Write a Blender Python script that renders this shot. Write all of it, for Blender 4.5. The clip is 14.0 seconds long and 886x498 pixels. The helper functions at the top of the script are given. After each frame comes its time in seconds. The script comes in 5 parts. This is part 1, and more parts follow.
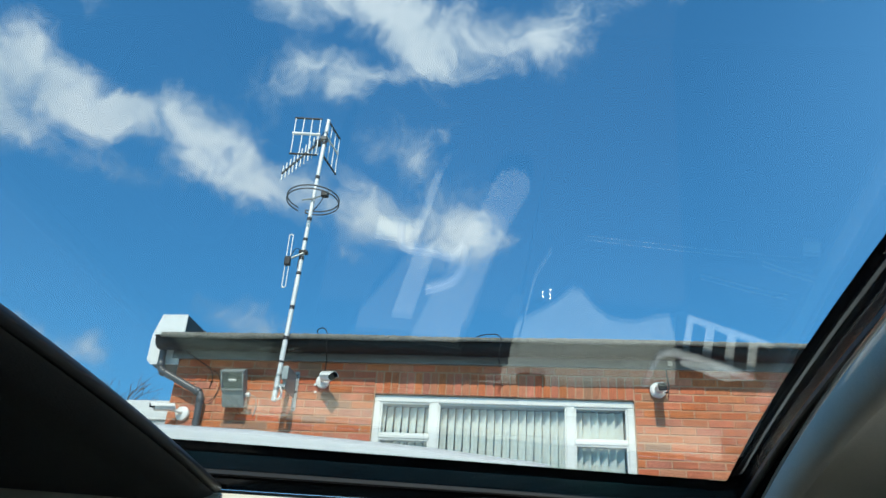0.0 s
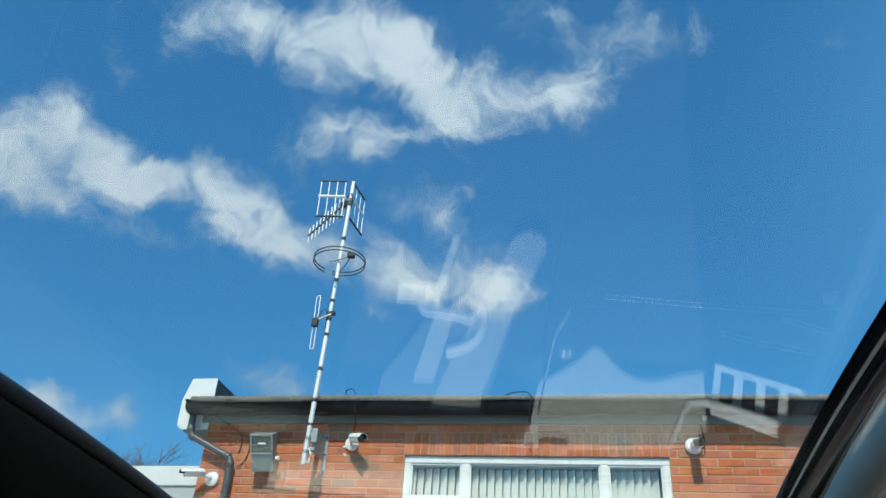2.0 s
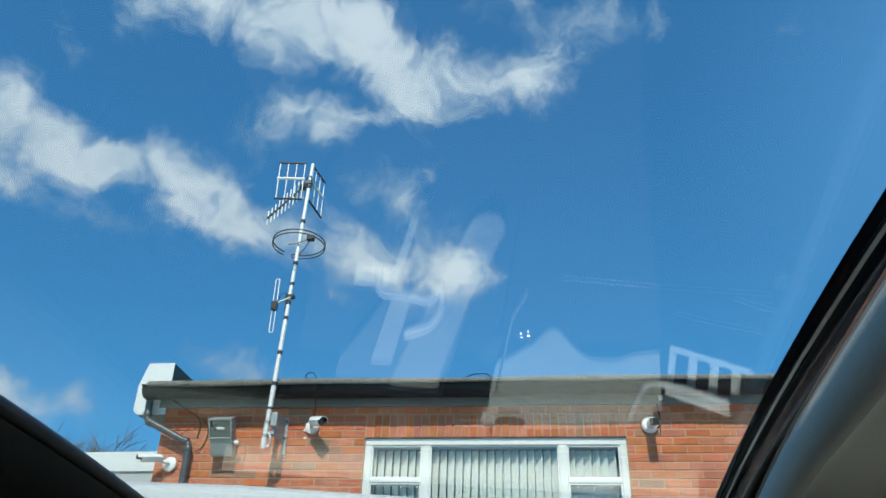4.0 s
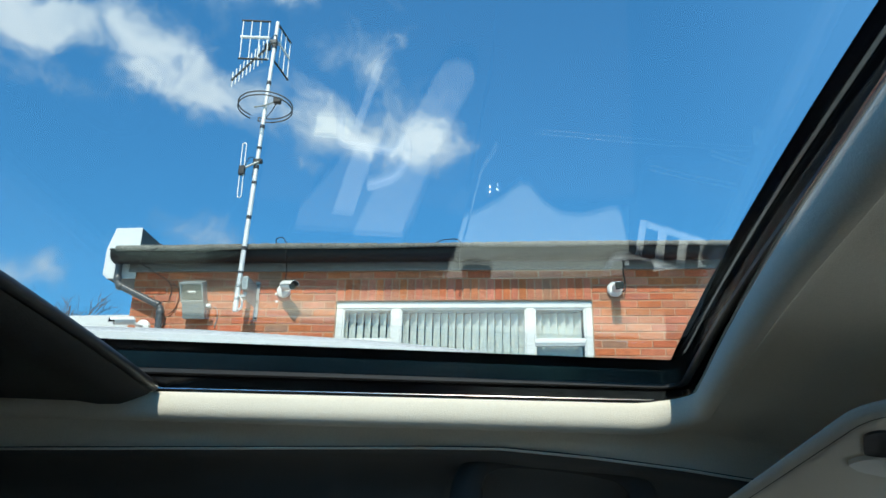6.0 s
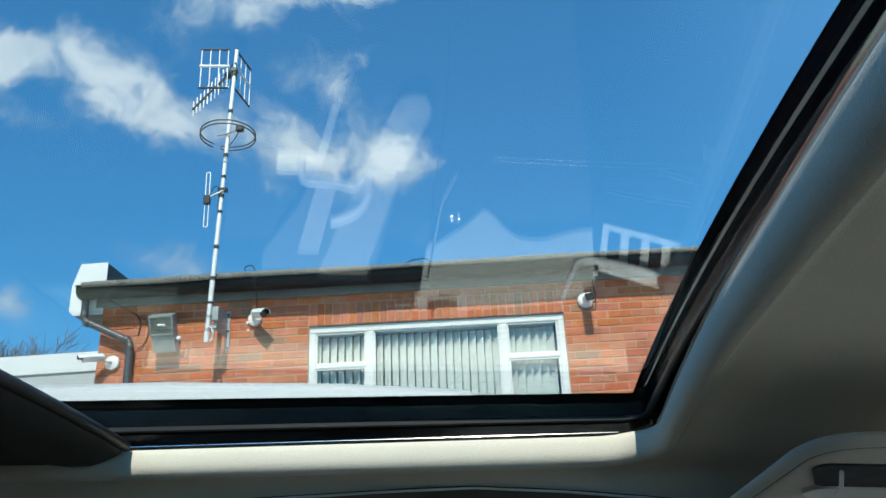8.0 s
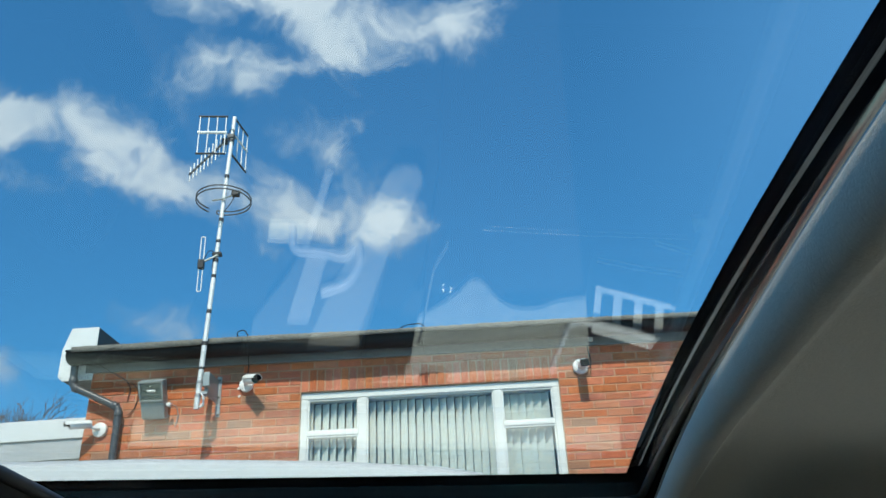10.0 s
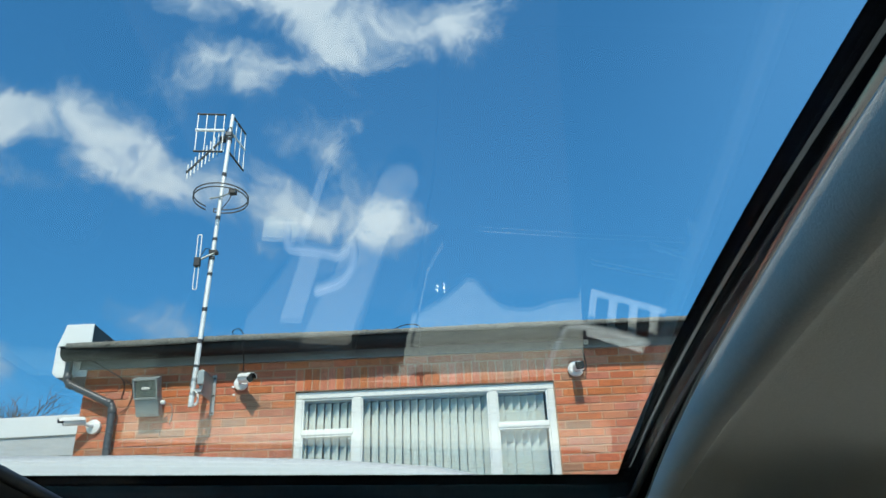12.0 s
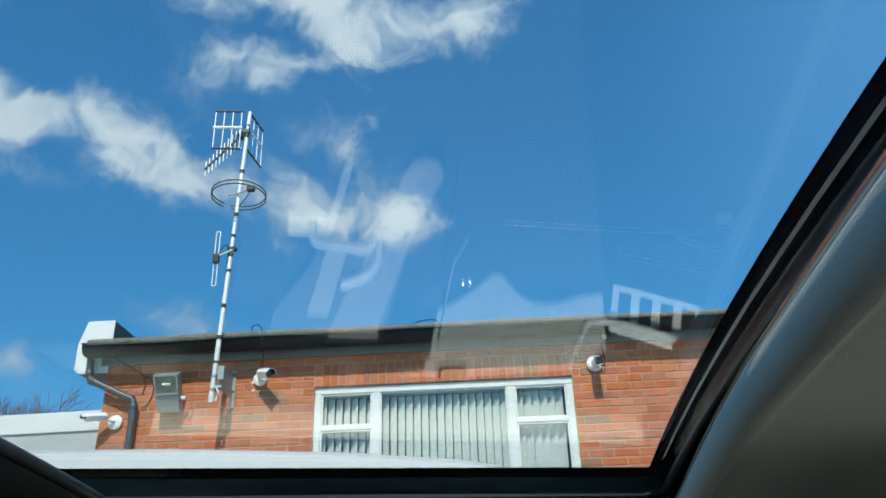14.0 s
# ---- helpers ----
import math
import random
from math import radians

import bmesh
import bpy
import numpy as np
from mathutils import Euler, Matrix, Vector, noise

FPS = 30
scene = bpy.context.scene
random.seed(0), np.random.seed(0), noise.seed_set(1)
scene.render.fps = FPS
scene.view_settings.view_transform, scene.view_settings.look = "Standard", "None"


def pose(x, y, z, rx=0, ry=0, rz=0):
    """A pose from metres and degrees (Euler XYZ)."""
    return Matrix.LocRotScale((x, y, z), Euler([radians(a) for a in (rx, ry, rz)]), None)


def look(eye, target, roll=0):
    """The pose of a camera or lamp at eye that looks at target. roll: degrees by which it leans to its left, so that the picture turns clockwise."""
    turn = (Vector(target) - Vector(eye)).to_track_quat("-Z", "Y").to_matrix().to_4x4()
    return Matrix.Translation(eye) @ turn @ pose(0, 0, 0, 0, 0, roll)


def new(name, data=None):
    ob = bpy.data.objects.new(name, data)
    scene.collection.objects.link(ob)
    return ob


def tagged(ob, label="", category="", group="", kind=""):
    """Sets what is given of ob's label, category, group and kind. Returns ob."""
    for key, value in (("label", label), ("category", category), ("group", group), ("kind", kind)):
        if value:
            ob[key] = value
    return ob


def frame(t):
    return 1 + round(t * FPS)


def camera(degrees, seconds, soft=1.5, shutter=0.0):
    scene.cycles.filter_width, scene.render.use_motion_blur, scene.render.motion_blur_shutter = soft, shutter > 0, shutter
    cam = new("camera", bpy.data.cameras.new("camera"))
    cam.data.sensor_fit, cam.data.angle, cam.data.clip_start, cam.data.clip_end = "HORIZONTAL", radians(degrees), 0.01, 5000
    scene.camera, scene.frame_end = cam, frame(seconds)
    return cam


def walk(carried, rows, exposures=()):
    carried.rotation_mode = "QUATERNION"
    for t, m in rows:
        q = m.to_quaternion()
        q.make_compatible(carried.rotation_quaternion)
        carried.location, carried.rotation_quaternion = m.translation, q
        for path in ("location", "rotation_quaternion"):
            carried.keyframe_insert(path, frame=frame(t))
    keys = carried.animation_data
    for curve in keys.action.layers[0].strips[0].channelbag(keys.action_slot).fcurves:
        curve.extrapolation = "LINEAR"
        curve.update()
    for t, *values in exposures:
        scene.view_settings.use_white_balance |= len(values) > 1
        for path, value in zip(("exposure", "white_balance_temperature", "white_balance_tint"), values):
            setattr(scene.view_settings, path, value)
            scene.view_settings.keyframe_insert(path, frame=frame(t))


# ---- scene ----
cam = camera(59.3, 14.0)

PATH = [
    (0, (-0.0199, -0.1095, 1.2419), (-0.2550, 1.6499, 2.1634), 3.14),
    (0.5, (-0.0164, -0.1469, 1.2482), (-0.3184, 1.5770, 2.2163), 3.98),
    (1, (-0.0109, -0.1303, 1.2471), (-0.3201, 1.5745, 2.2462), 3.77),
    (1.5, (-0.0097, -0.1343, 1.2506), (-0.3188, 1.5550, 2.2756), 3.32),
    (2, (-0.0046, -0.1333, 1.2487), (-0.3051, 1.5461, 2.2923), 2.86),
    (4.5, (0.0010, -0.1220, 1.2478), (-0.1759, 1.6110, 2.2179), 0.79),
    (5, (0.0057, -0.1116, 1.2475), (-0.1532, 1.6699, 2.1426), 0.61),
    (5.5, (0.0081, -0.0813, 1.2421), (-0.1410, 1.7475, 2.0378), 0.61),
    (6, (0.0003, -0.0623, 1.2353), (-0.1393, 1.8023, 1.9450), 0.37),
    (6.5, (0.0005, -0.0632, 1.2307), (-0.1254, 1.8236, 1.8818), -0.32),
    (7, (0.0045, -0.0678, 1.2441), (-0.1018, 1.8218, 1.8907), -1.13),
    (7.5, (0.0131, -0.0791, 1.2556), (-0.0682, 1.7957, 1.9472), -2.29),
    (8, (0.0116, -0.0926, 1.2589), (-0.0508, 1.7622, 2.0045), -3.32),
    (8.5, (0.0178, -0.0931, 1.2692), (-0.0347, 1.7375, 2.0733), -3.97),
    (8.7, (0.0176, -0.0945, 1.2722), (-0.0335, 1.7257, 2.0996), -4.00),
    (11, (0.0175, -0.0955, 1.2717), (-0.0083, 1.6909, 2.1706), -3.01),
    (11.5, (0.0171, -0.1088, 1.2690), (-0.0053, 1.6800, 2.1634), -3.00),
    (12, (0.0212, -0.0927, 1.2703), (-0.0086, 1.6953, 2.1659), -2.88),
    (12.5, (0.0105, -0.0939, 1.2688), (-0.0279, 1.6943, 2.1636), -2.86),
    (13, (0.0129, -0.0834, 1.2694), (-0.0359, 1.7055, 2.1624), -2.81),
    (13.5, (0.0083, -0.0925, 1.2675), (-0.0502, 1.6976, 2.1575), -2.69),
    (14, (0.0070, -0.0881, 1.2694), (-0.0645, 1.7029, 2.1568), -2.64),
]
EXPOSURES = [(0.0, 0.62), (1.0, 0.58), (2.0, 0.6), (4.5, 0.57), (5.5, 0.66), (6.0, 0.78), (6.5, 0.85), (7.0, 0.86), (7.5, 0.82), (8.0, 0.73), (8.5, 0.68), (11.0, 0.62), (14.0, 0.6)]
walk(cam, [(t, look(eye, target, roll)) for t, eye, target, roll in PATH], EXPOSURES)

# ---- world, sun, exposure ----
SUN_AZ, SUN_EL = 178.0, 48.5     # bearing of the sun from +y towards +x, and its height
sun_dir = Vector((math.sin(radians(SUN_AZ)) * math.cos(radians(SUN_EL)), math.cos(radians(SUN_AZ)) * math.cos(radians(SUN_EL)), math.sin(radians(SUN_EL))))
sun = new("sun", bpy.data.lights.new("sun", "SUN"))
sun.data.energy, sun.data.angle, sun.data.color = 3.9, radians(0.5), (1.0, 0.975, 0.85)
sun.rotation_mode = "QUATERNION"
sun.rotation_quaternion = (-sun_dir).to_track_quat("-Z", "Y")


def link(nt, a, b):
    nt.links.new(a, b)


def math_node(nt, op, a, b=None, clamp=False):
    n = nt.nodes.new("ShaderNodeMath")
    n.operation, n.use_clamp = op, clamp
    for i, v in enumerate((a, b)):
        if v is None:
            continue
        if isinstance(v, (int, float)):
            n.inputs[i].default_value = v
        else:
            link(nt, v, n.inputs[i])
    return n.outputs[0]


def ramp(nt, fac, stops):
    n = nt.nodes.new("ShaderNodeValToRGB")
    while len(n.color_ramp.elements) < len(stops):
        n.color_ramp.elements.new(0.5)
    for e, (p, c) in zip(n.color_ramp.elements, stops):
        e.position, e.color = p, (*c, 1)
    link(nt, fac, n.inputs[0])
    return n.outputs[0]


def mix_rgb(nt, fac, a, b, mode="MIX"):
    n = nt.nodes.new("ShaderNodeMix")
    n.data_type, n.blend_type = "RGBA", mode
    for sock, v in ((n.inputs[0], fac), (n.inputs[6], a), (n.inputs[7], b)):
        if isinstance(v, (int, float)):
            sock.default_value = v
        elif isinstance(v, tuple):
            sock.default_value = (*v, 1)
        else:
            link(nt, v, sock)
    return n.outputs[2]


def noise_node(nt, vec, scale, detail=4.0, rough=0.55, distortion=0.0):
    n = nt.nodes.new("ShaderNodeTexNoise")
    n.inputs["Scale"].default_value, n.inputs["Detail"].default_value = scale, detail
    n.inputs["Roughness"].default_value, n.inputs["Distortion"].default_value = rough, distortion
    if vec is not None:
        link(nt, vec, n.inputs["Vector"])
    return n


# clouds as soft ovals: bearing, height, half length, half width, tilt (degrees), density
CLOUD_MIDDLE = [(-31.1, 34.2, 2.0, 1.2, -3, 0.85), (-27.8, 32.7, 3.4, 2.3, -17, 1.1), (-24.6, 31.6, 2.9, 2.4, -19, 1.1), (-21.5, 31.0, 2.8, 2.0, -20, 1), (-27.1, 30.5, 2.9, 1.4, -2, 0.55), (-16.8, 30.0, 3.0, 2.0, -17, 0.95), (-13.2, 29.5, 2.4, 1.5, -14, 0.8), (-9.5, 29.3, 3.1, 2.1, -10, 0.85), (-5.6, 29.1, 2.5, 2.6, -22, 0.95), (-7.7, 27.5, 2.9, 1.2, -6, 0.6), (-3.8, 27.8, 1.7, 1.7, -3, 0.45), (-16.0, 26.4, 2.0, 0.6, -8, 0.5), (-34.8, 33.2, 1.6, 1.4, -2, 0.9), (-32.4, 29.5, 2.3, 1.1, -11, 0.35)]
CLOUD_UPPER = [(-20.7, 39.0, 2.1, 1.4, 9, 0.6), (-24.0, 37.9, 2.1, 1.1, 30, 0.6), (-17.6, 38.9, 2.9, 1.4, 1, 0.75), (-13.4, 39.6, 2.5, 0.9, 9, 0.45), (-11.2, 39.2, 2.8, 0.9, -3, 0.4), (-7.8, 40.4, 2.8, 0.8, -4, 0.45), (-4.0, 39.8, 1.6, 0.5, -7, 0.3), (-22.7, 36.0, 1.1, 2.3, 9, 0.4), (-9.3, 41.9, 2.3, 0.9, -8, 0.4), (-11.8, 34.3, 2.6, 1.3, -22, 0.7), (-9.3, 33.3, 1.6, 1.2, -30, 0.6), (-8.2, 36.0, 2.0, 1.0, 22, 0.45), (-18.0, 38.4, 2.4, 1.6, -12, 0.5), (-11.1, 36.3, 2.0, 1.0, -28, 0.3)]
CLOUD_LOW = [(-38.9, 17.3, 2.7, 1.3, 23, 0.85), (-35.3, 16.5, 4.0, 1.5, 0, 0.75), (-40.1, 15.6, 2.0, 1.1, 12, 0.5), (-32.9, 16.5, 1.8, 0.8, -1, 0.4), (-21.3, 20.5, 3.2, 1.0, -10, 0.7), (-24.7, 20.9, 1.8, 0.8, -17, 0.3)]
CLOUD_LEFT = [(-46.8, 31.2, 3.1, 2.2, 23, 1), (-43.0, 34.1, 3.3, 2.1, 11, 1), (-40.5, 32.7, 4.5, 2.2, 6, 1.1), (-44.3, 29.8, 3.7, 1.8, 9, 0.8), (-37.2, 32.8, 3.1, 1.9, -4, 0.85), (-34.6, 33.9, 1.5, 0.9, 5, 0.6), (-37.0, 29.2, 5.2, 1.1, 3, 0.45), (-42.3, 28.8, 3.1, 1.2, 8, 0.5), (-50.4, 28.9, 2.7, 2.4, 24, 1)]
CLOUD_TOP = [(-30.7, 45.0, 5.4, 1.6, 11, 0.8), (-34.7, 43.7, 2.5, 1.6, 38, 0.65), (-21.9, 46.0, 6.0, 2.0, -5, 1.05), (-13.6, 45.1, 6.1, 2.3, -18, 1), (-6.7, 42.9, 6.8, 2.3, -11, 0.85), (0.5, 42.5, 3.3, 1.7, 4, 0.7), (3.4, 44.0, 2.0, 2.4, -28, 0.55), (7.0, 46.1, 2.3, 2.1, 35, 0.55), (12.1, 46.0, 2.8, 1.3, -5, 0.5), (-22.3, 42.8, 3.0, 1.3, 0, 0.5), (-40.8, 41.8, 0.9, 2.6, 13, 0.5), (-26.9, 43.1, 2.7, 1.3, -7, 0.45), (-11.0, 40.6, 3.7, 1.7, -8, 0.55), (-0.8, 47.7, 3.5, 1.5, -16, 0.4), (25.2, 42.1, 1.2, 1.0, -24, 0.35)]


def oval(nt, vec, az, el, long, wide, tilt):
    """1 in the middle of an oval patch of sky, falling to 0 at its edge."""
    a, e, t = radians(az), radians(el), radians(tilt)
    c = Vector((math.sin(a) * math.cos(e), math.cos(a) * math.cos(e), math.sin(e)))
    east, up = Vector((math.cos(a), -math.sin(a), 0)), Vector((-math.sin(a) * math.sin(e), -math.cos(a) * math.sin(e), math.cos(e)))
    u, w = east * math.cos(t) + up * math.sin(t), up * math.cos(t) - east * math.sin(t)
    m = nt.nodes.new("ShaderNodeMapping")
    m.vector_type = "TEXTURE"
    n = u.cross(w)
    turn = Matrix(((u.x, w.x, n.x), (u.y, w.y, n.y), (u.z, w.z, n.z)))
    m.inputs["Location"].default_value, m.inputs["Rotation"].default_value = c, turn.to_euler("XYZ")
    m.inputs["Scale"].default_value = (radians(long), radians(wide), 1.0)
    link(nt, vec, m.inputs["Vector"])
    g = nt.nodes.new("ShaderNodeTexGradient")
    g.gradient_type = "SPHERICAL"
    link(nt, m.outputs[0], g.inputs[0])
    return g.outputs["Fac"]


def shifted(nt, vec, scale, amount, detail, rough):
    """A direction pushed about by noise, for torn edges."""
    warp = noise_node(nt, vec, scale, detail, rough)
    off = nt.nodes.new("ShaderNodeVectorMath")
    off.operation = "MULTIPLY_ADD"
    link(nt, warp.outputs["Color"], off.inputs[0])
    off.inputs[1].default_value, off.inputs[2].default_value = (amount,) * 3, (-amount / 2,) * 3
    bent = nt.nodes.new("ShaderNodeVectorMath")
    bent.operation = "ADD"
    link(nt, vec, bent.inputs[0]), link(nt, off.outputs[0], bent.inputs[1])
    return bent.outputs[0]


def smooth_range(nt, value, lo, hi):
    m = nt.nodes.new("ShaderNodeMapRange")
    m.interpolation_type = "SMOOTHSTEP"
    m.inputs["From Min"].default_value, m.inputs["From Max"].default_value = lo, hi
    link(nt, value, m.inputs["Value"])
    return m.outputs[0]


def build_world():
    world = bpy.data.worlds.new("sky")
    scene.world = world
    world.use_nodes = True
    nt = world.node_tree
    nt.nodes.clear()
    sky = nt.nodes.new("ShaderNodeTexSky")
    sky.sky_type, sky.sun_disc = "NISHITA", False
    sky.sun_elevation, sky.sun_rotation = radians(SUN_EL), radians(SUN_AZ)
    sky.air_density, sky.dust_density, sky.ozone_density = 1.0, 0.4, 3.0
    coord = nt.nodes.new("ShaderNodeTexCoord").outputs["Generated"]
    bent = shifted(nt, shifted(nt, coord, 8.0, 0.080, 3.0, 0.5), 30.0, 0.030, 6.0, 0.62)
    total = None
    for az, el, long, wide, tilt, weight in CLOUD_MIDDLE + CLOUD_UPPER + CLOUD_LOW + CLOUD_LEFT + CLOUD_TOP:
        v = math_node(nt, "MULTIPLY", oval(nt, bent, az, el, long * 1.5, wide * 1.65, tilt), weight)
        total = v if total is None else math_node(nt, "ADD", total, v)
    total = math_node(nt, "MINIMUM", total, 1.2)
    soft = noise_node(nt, bent, 14.0, 11.0, 0.66, 0.5).outputs["Fac"]
    torn = math_node(nt, "MULTIPLY", math_node(nt, "SUBTRACT", soft, 0.5), math_node(nt, "MULTIPLY", math_node(nt, "MULTIPLY", total, 6.0, True), 2.7))
    dens = math_node(nt, "ADD", math_node(nt, "MULTIPLY", total, 1.05), torn)
    # scattered fair-weather cloud over the rest of the sky
    wide = noise_node(nt, coord, 2.6, 6.0, 0.55).outputs["Fac"]
    wide = math_node(nt, "MULTIPLY", math_node(nt, "SUBTRACT", wide, 0.53, True), 5.0)
    ahead = oval(nt, coord, -8.0, 33.0, 75.0, 45.0, 0.0)
    wide = math_node(nt, "MULTIPLY", wide, math_node(nt, "SUBTRACT", 1.0, math_node(nt, "MULTIPLY", ahead, 4.0, True)))
    dens = smooth_range(nt, math_node(nt, "ADD", dens, wide), 0.10, 1.55)
    relief = noise_node(nt, bent, 9.0, 5.0, 0.5).outputs["Fac"]
    lit = ramp(nt, math_node(nt, "ADD", math_node(nt, "MULTIPLY", dens, 0.55), math_node(nt, "MULTIPLY", math_node(nt, "SUBTRACT", relief, 0.40), 1.2)), ((0.0, CLOUD_SHADE), (0.75, CLOUD_LIT)))
    tint = mix_rgb(nt, 1.0, sky.outputs[0], SKY_TINT, "MULTIPLY")
    # sky colour painted brighter in a wide oval low over the front of the car
    pale_share = math_node(nt, "MULTIPLY", smooth_range(nt, oval(nt, coord, 46.0, 30.0, 30.0, 26.0, 0.0), 0.0, 0.8), 0.34)
    tint = mix_rgb(nt, pale_share, tint, SKY_PALE)
    col = mix_rgb(nt, math_node(nt, "MULTIPLY", dens, 0.86), tint, lit)
    bg = nt.nodes.new("ShaderNodeBackground")
    bg.inputs["Strength"].default_value = SKY_STRENGTH
    link(nt, col, bg.inputs["Color"])
    out = nt.nodes.new("ShaderNodeOutputWorld")
    link(nt, bg.outputs[0], out.inputs["Surface"])


SKY_STRENGTH = 0.115
SKY_TINT = (0.335, 0.92, 1.13)
# colour mixed in by the painted bright oval at front right
SKY_PALE = (1.15, 3.3, 6.2)
CLOUD_LIT, CLOUD_SHADE = (4.3, 5.1, 5.6), (1.6, 2.7, 3.7)
build_world()


# ---- materials ----
def material(name, colour, rough=0.6, metal=0.0, grain=0.0, scale=40.0, bump=0.0, stain=0.0, stain_scale=1.5, dark=None, coat=0.0, vary=0.0, island=False, spec=0.5):
    """A surface with fine grain, broad stains and fine relief, all at real size."""
    m = bpy.data.materials.new(name)
    m.use_nodes = True
    nt = m.node_tree
    b = nt.nodes["Principled BSDF"]
    b.inputs["Roughness"].default_value, b.inputs["Metallic"].default_value = rough, metal
    b.inputs["Coat Weight"].default_value = coat
    b.inputs["Specular IOR Level"].default_value = spec
    geo = nt.nodes.new("ShaderNodeNewGeometry").outputs["Position"]
    col = colour
    dark = dark or tuple(c * 0.55 for c in colour)
    if stain:
        n = noise_node(nt, geo, stain_scale, 5.0, 0.65, 0.4).outputs["Fac"]
        f = math_node(nt, "MULTIPLY", math_node(nt, "MULTIPLY", math_node(nt, "SUBTRACT", n, 0.42, True), 4.0, True), stain)
        col = mix_rgb(nt, f, col, dark)
    if grain:
        n = noise_node(nt, geo, scale, 6.0, 0.7).outputs["Fac"]
        g = math_node(nt, "ADD", math_node(nt, "MULTIPLY", math_node(nt, "SUBTRACT", n, 0.5), 2.0 * grain), 1.0)
        comb = nt.nodes.new("ShaderNodeCombineColor")
        for i in range(3):
            link(nt, g, comb.inputs[i])
        col = mix_rgb(nt, 1.0, col, comb.outputs[0], "MULTIPLY")
        r = math_node(nt, "ADD", math_node(nt, "MULTIPLY", math_node(nt, "SUBTRACT", n, 0.5), 0.3), rough, True)
        link(nt, r, b.inputs["Roughness"])
    if vary:
        if island:
            rnd = nt.nodes.new("ShaderNodeNewGeometry").outputs["Random Per Island"]
        else:
            rnd = nt.nodes.new("ShaderNodeObjectInfo").outputs["Random"]
        hsv = nt.nodes.new("ShaderNodeHueSaturation")
        link(nt, math_node(nt, "ADD", math_node(nt, "MULTIPLY", rnd, vary), 1.0 - vary * 0.6), hsv.inputs["Value"])
        r2 = math_node(nt, "FRACT", math_node(nt, "MULTIPLY", rnd, 17.3))
        link(nt, math_node(nt, "ADD", math_node(nt, "MULTIPLY", r2, 0.014), 0.493), hsv.inputs["Hue"])
        r3 = math_node(nt, "FRACT", math_node(nt, "MULTIPLY", rnd, 41.7))
        link(nt, math_node(nt, "ADD", math_node(nt, "MULTIPLY", r3, 0.16), 0.92), hsv.inputs["Saturation"])
        if isinstance(col, tuple):
            hsv.inputs["Color"].default_value = (*col, 1)
        else:
            link(nt, col, hsv.inputs["Color"])
        grey = math_node(nt, "MULTIPLY", math_node(nt, "GREATER_THAN", r2, 0.93), 0.55)
        col = mix_rgb(nt, grey, hsv.outputs[0], (0.20, 0.15, 0.11))
    if isinstance(col, tuple):
        b.inputs["Base Color"].default_value = (*col, 1)
    else:
        link(nt, col, b.inputs["Base Color"])
    if bump:
        n = noise_node(nt, geo, scale * 1.7, 5.0, 0.6).outputs["Fac"]
        bp = nt.nodes.new("ShaderNodeBump")
        bp.inputs["Strength"].default_value, bp.inputs["Distance"].default_value = bump, 0.004
        link(nt, n, bp.inputs["Height"]), link(nt, bp.outputs[0], b.inputs["Normal"])
    return m


def glass_material(name, tint, base=0.04, rise=0.9, power=5.0, gloss=0.0):
    """A clear sheet: what is behind it, tinted, under the mirror image that grows towards grazing angles."""
    m = bpy.data.materials.new(name)
    m.use_nodes = True
    nt = m.node_tree
    nt.nodes.clear()
    face = nt.nodes.new("ShaderNodeLayerWeight")
    face.inputs["Blend"].default_value = 0.5
    f = math_node(nt, "POWER", face.outputs["Facing"], power)
    f = math_node(nt, "ADD", math_node(nt, "MULTIPLY", f, rise), base, True)
    clear, mirror = nt.nodes.new("ShaderNodeBsdfTransparent"), nt.nodes.new("ShaderNodeBsdfGlossy")
    clear.inputs["Color"].default_value = (*tint, 1)
    mirror.inputs["Roughness"].default_value = gloss
    mx = nt.nodes.new("ShaderNodeMixShader")
    link(nt, f, mx.inputs[0]), link(nt, clear.outputs[0], mx.inputs[1]), link(nt, mirror.outputs[0], mx.inputs[2])
    out = nt.nodes.new("ShaderNodeOutputMaterial")
    link(nt, mx.outputs[0], out.inputs["Surface"])
    return m


M_BRICK = material("red_brick", (0.50, 0.158, 0.075), 0.85, grain=0.6, scale=55, bump=0.7, stain=0.55, stain_scale=9.0, vary=0.26)
M_BRICK_FAR = material("red_brick_joined", (0.50, 0.158, 0.075), 0.85, grain=0.6, scale=55, bump=0.7, stain=0.55, stain_scale=9.0, vary=0.26, island=True)
M_MORTAR = material("mortar", (0.46, 0.285, 0.18), 0.95, grain=0.3, scale=90, bump=0.5, stain=0.3)
M_FELT = material("roof_felt", (0.16, 0.158, 0.14), 0.95, grain=2.4, scale=65, bump=0.7, stain=0.5, stain_scale=6)
M_GUTTER = material("black_gutter", (0.010, 0.010, 0.011), 0.55, grain=0.25, scale=20, stain=0.4, stain_scale=4, dark=(0.022, 0.022, 0.022), spec=0.25)
M_SOFFIT = material("grey_soffit", (0.17, 0.18, 0.185), 0.45, grain=0.2, scale=15, stain=0.5, stain_scale=2)
M_PIPE = material("grey_pipe", (0.07, 0.075, 0.08), 0.4, grain=0.2, scale=30, stain=0.3)
M_UPVC = material("white_frame", (0.68, 0.685, 0.645), 0.3, grain=0.06, scale=30, stain=0.12, stain_scale=4, dark=(0.6, 0.6, 0.56))
M_WHITE_CLAD = material("white_cladding", (0.64, 0.66, 0.66), 0.45, grain=0.06, scale=25, stain=0.2, stain_scale=3, dark=(0.58, 0.58, 0.55))
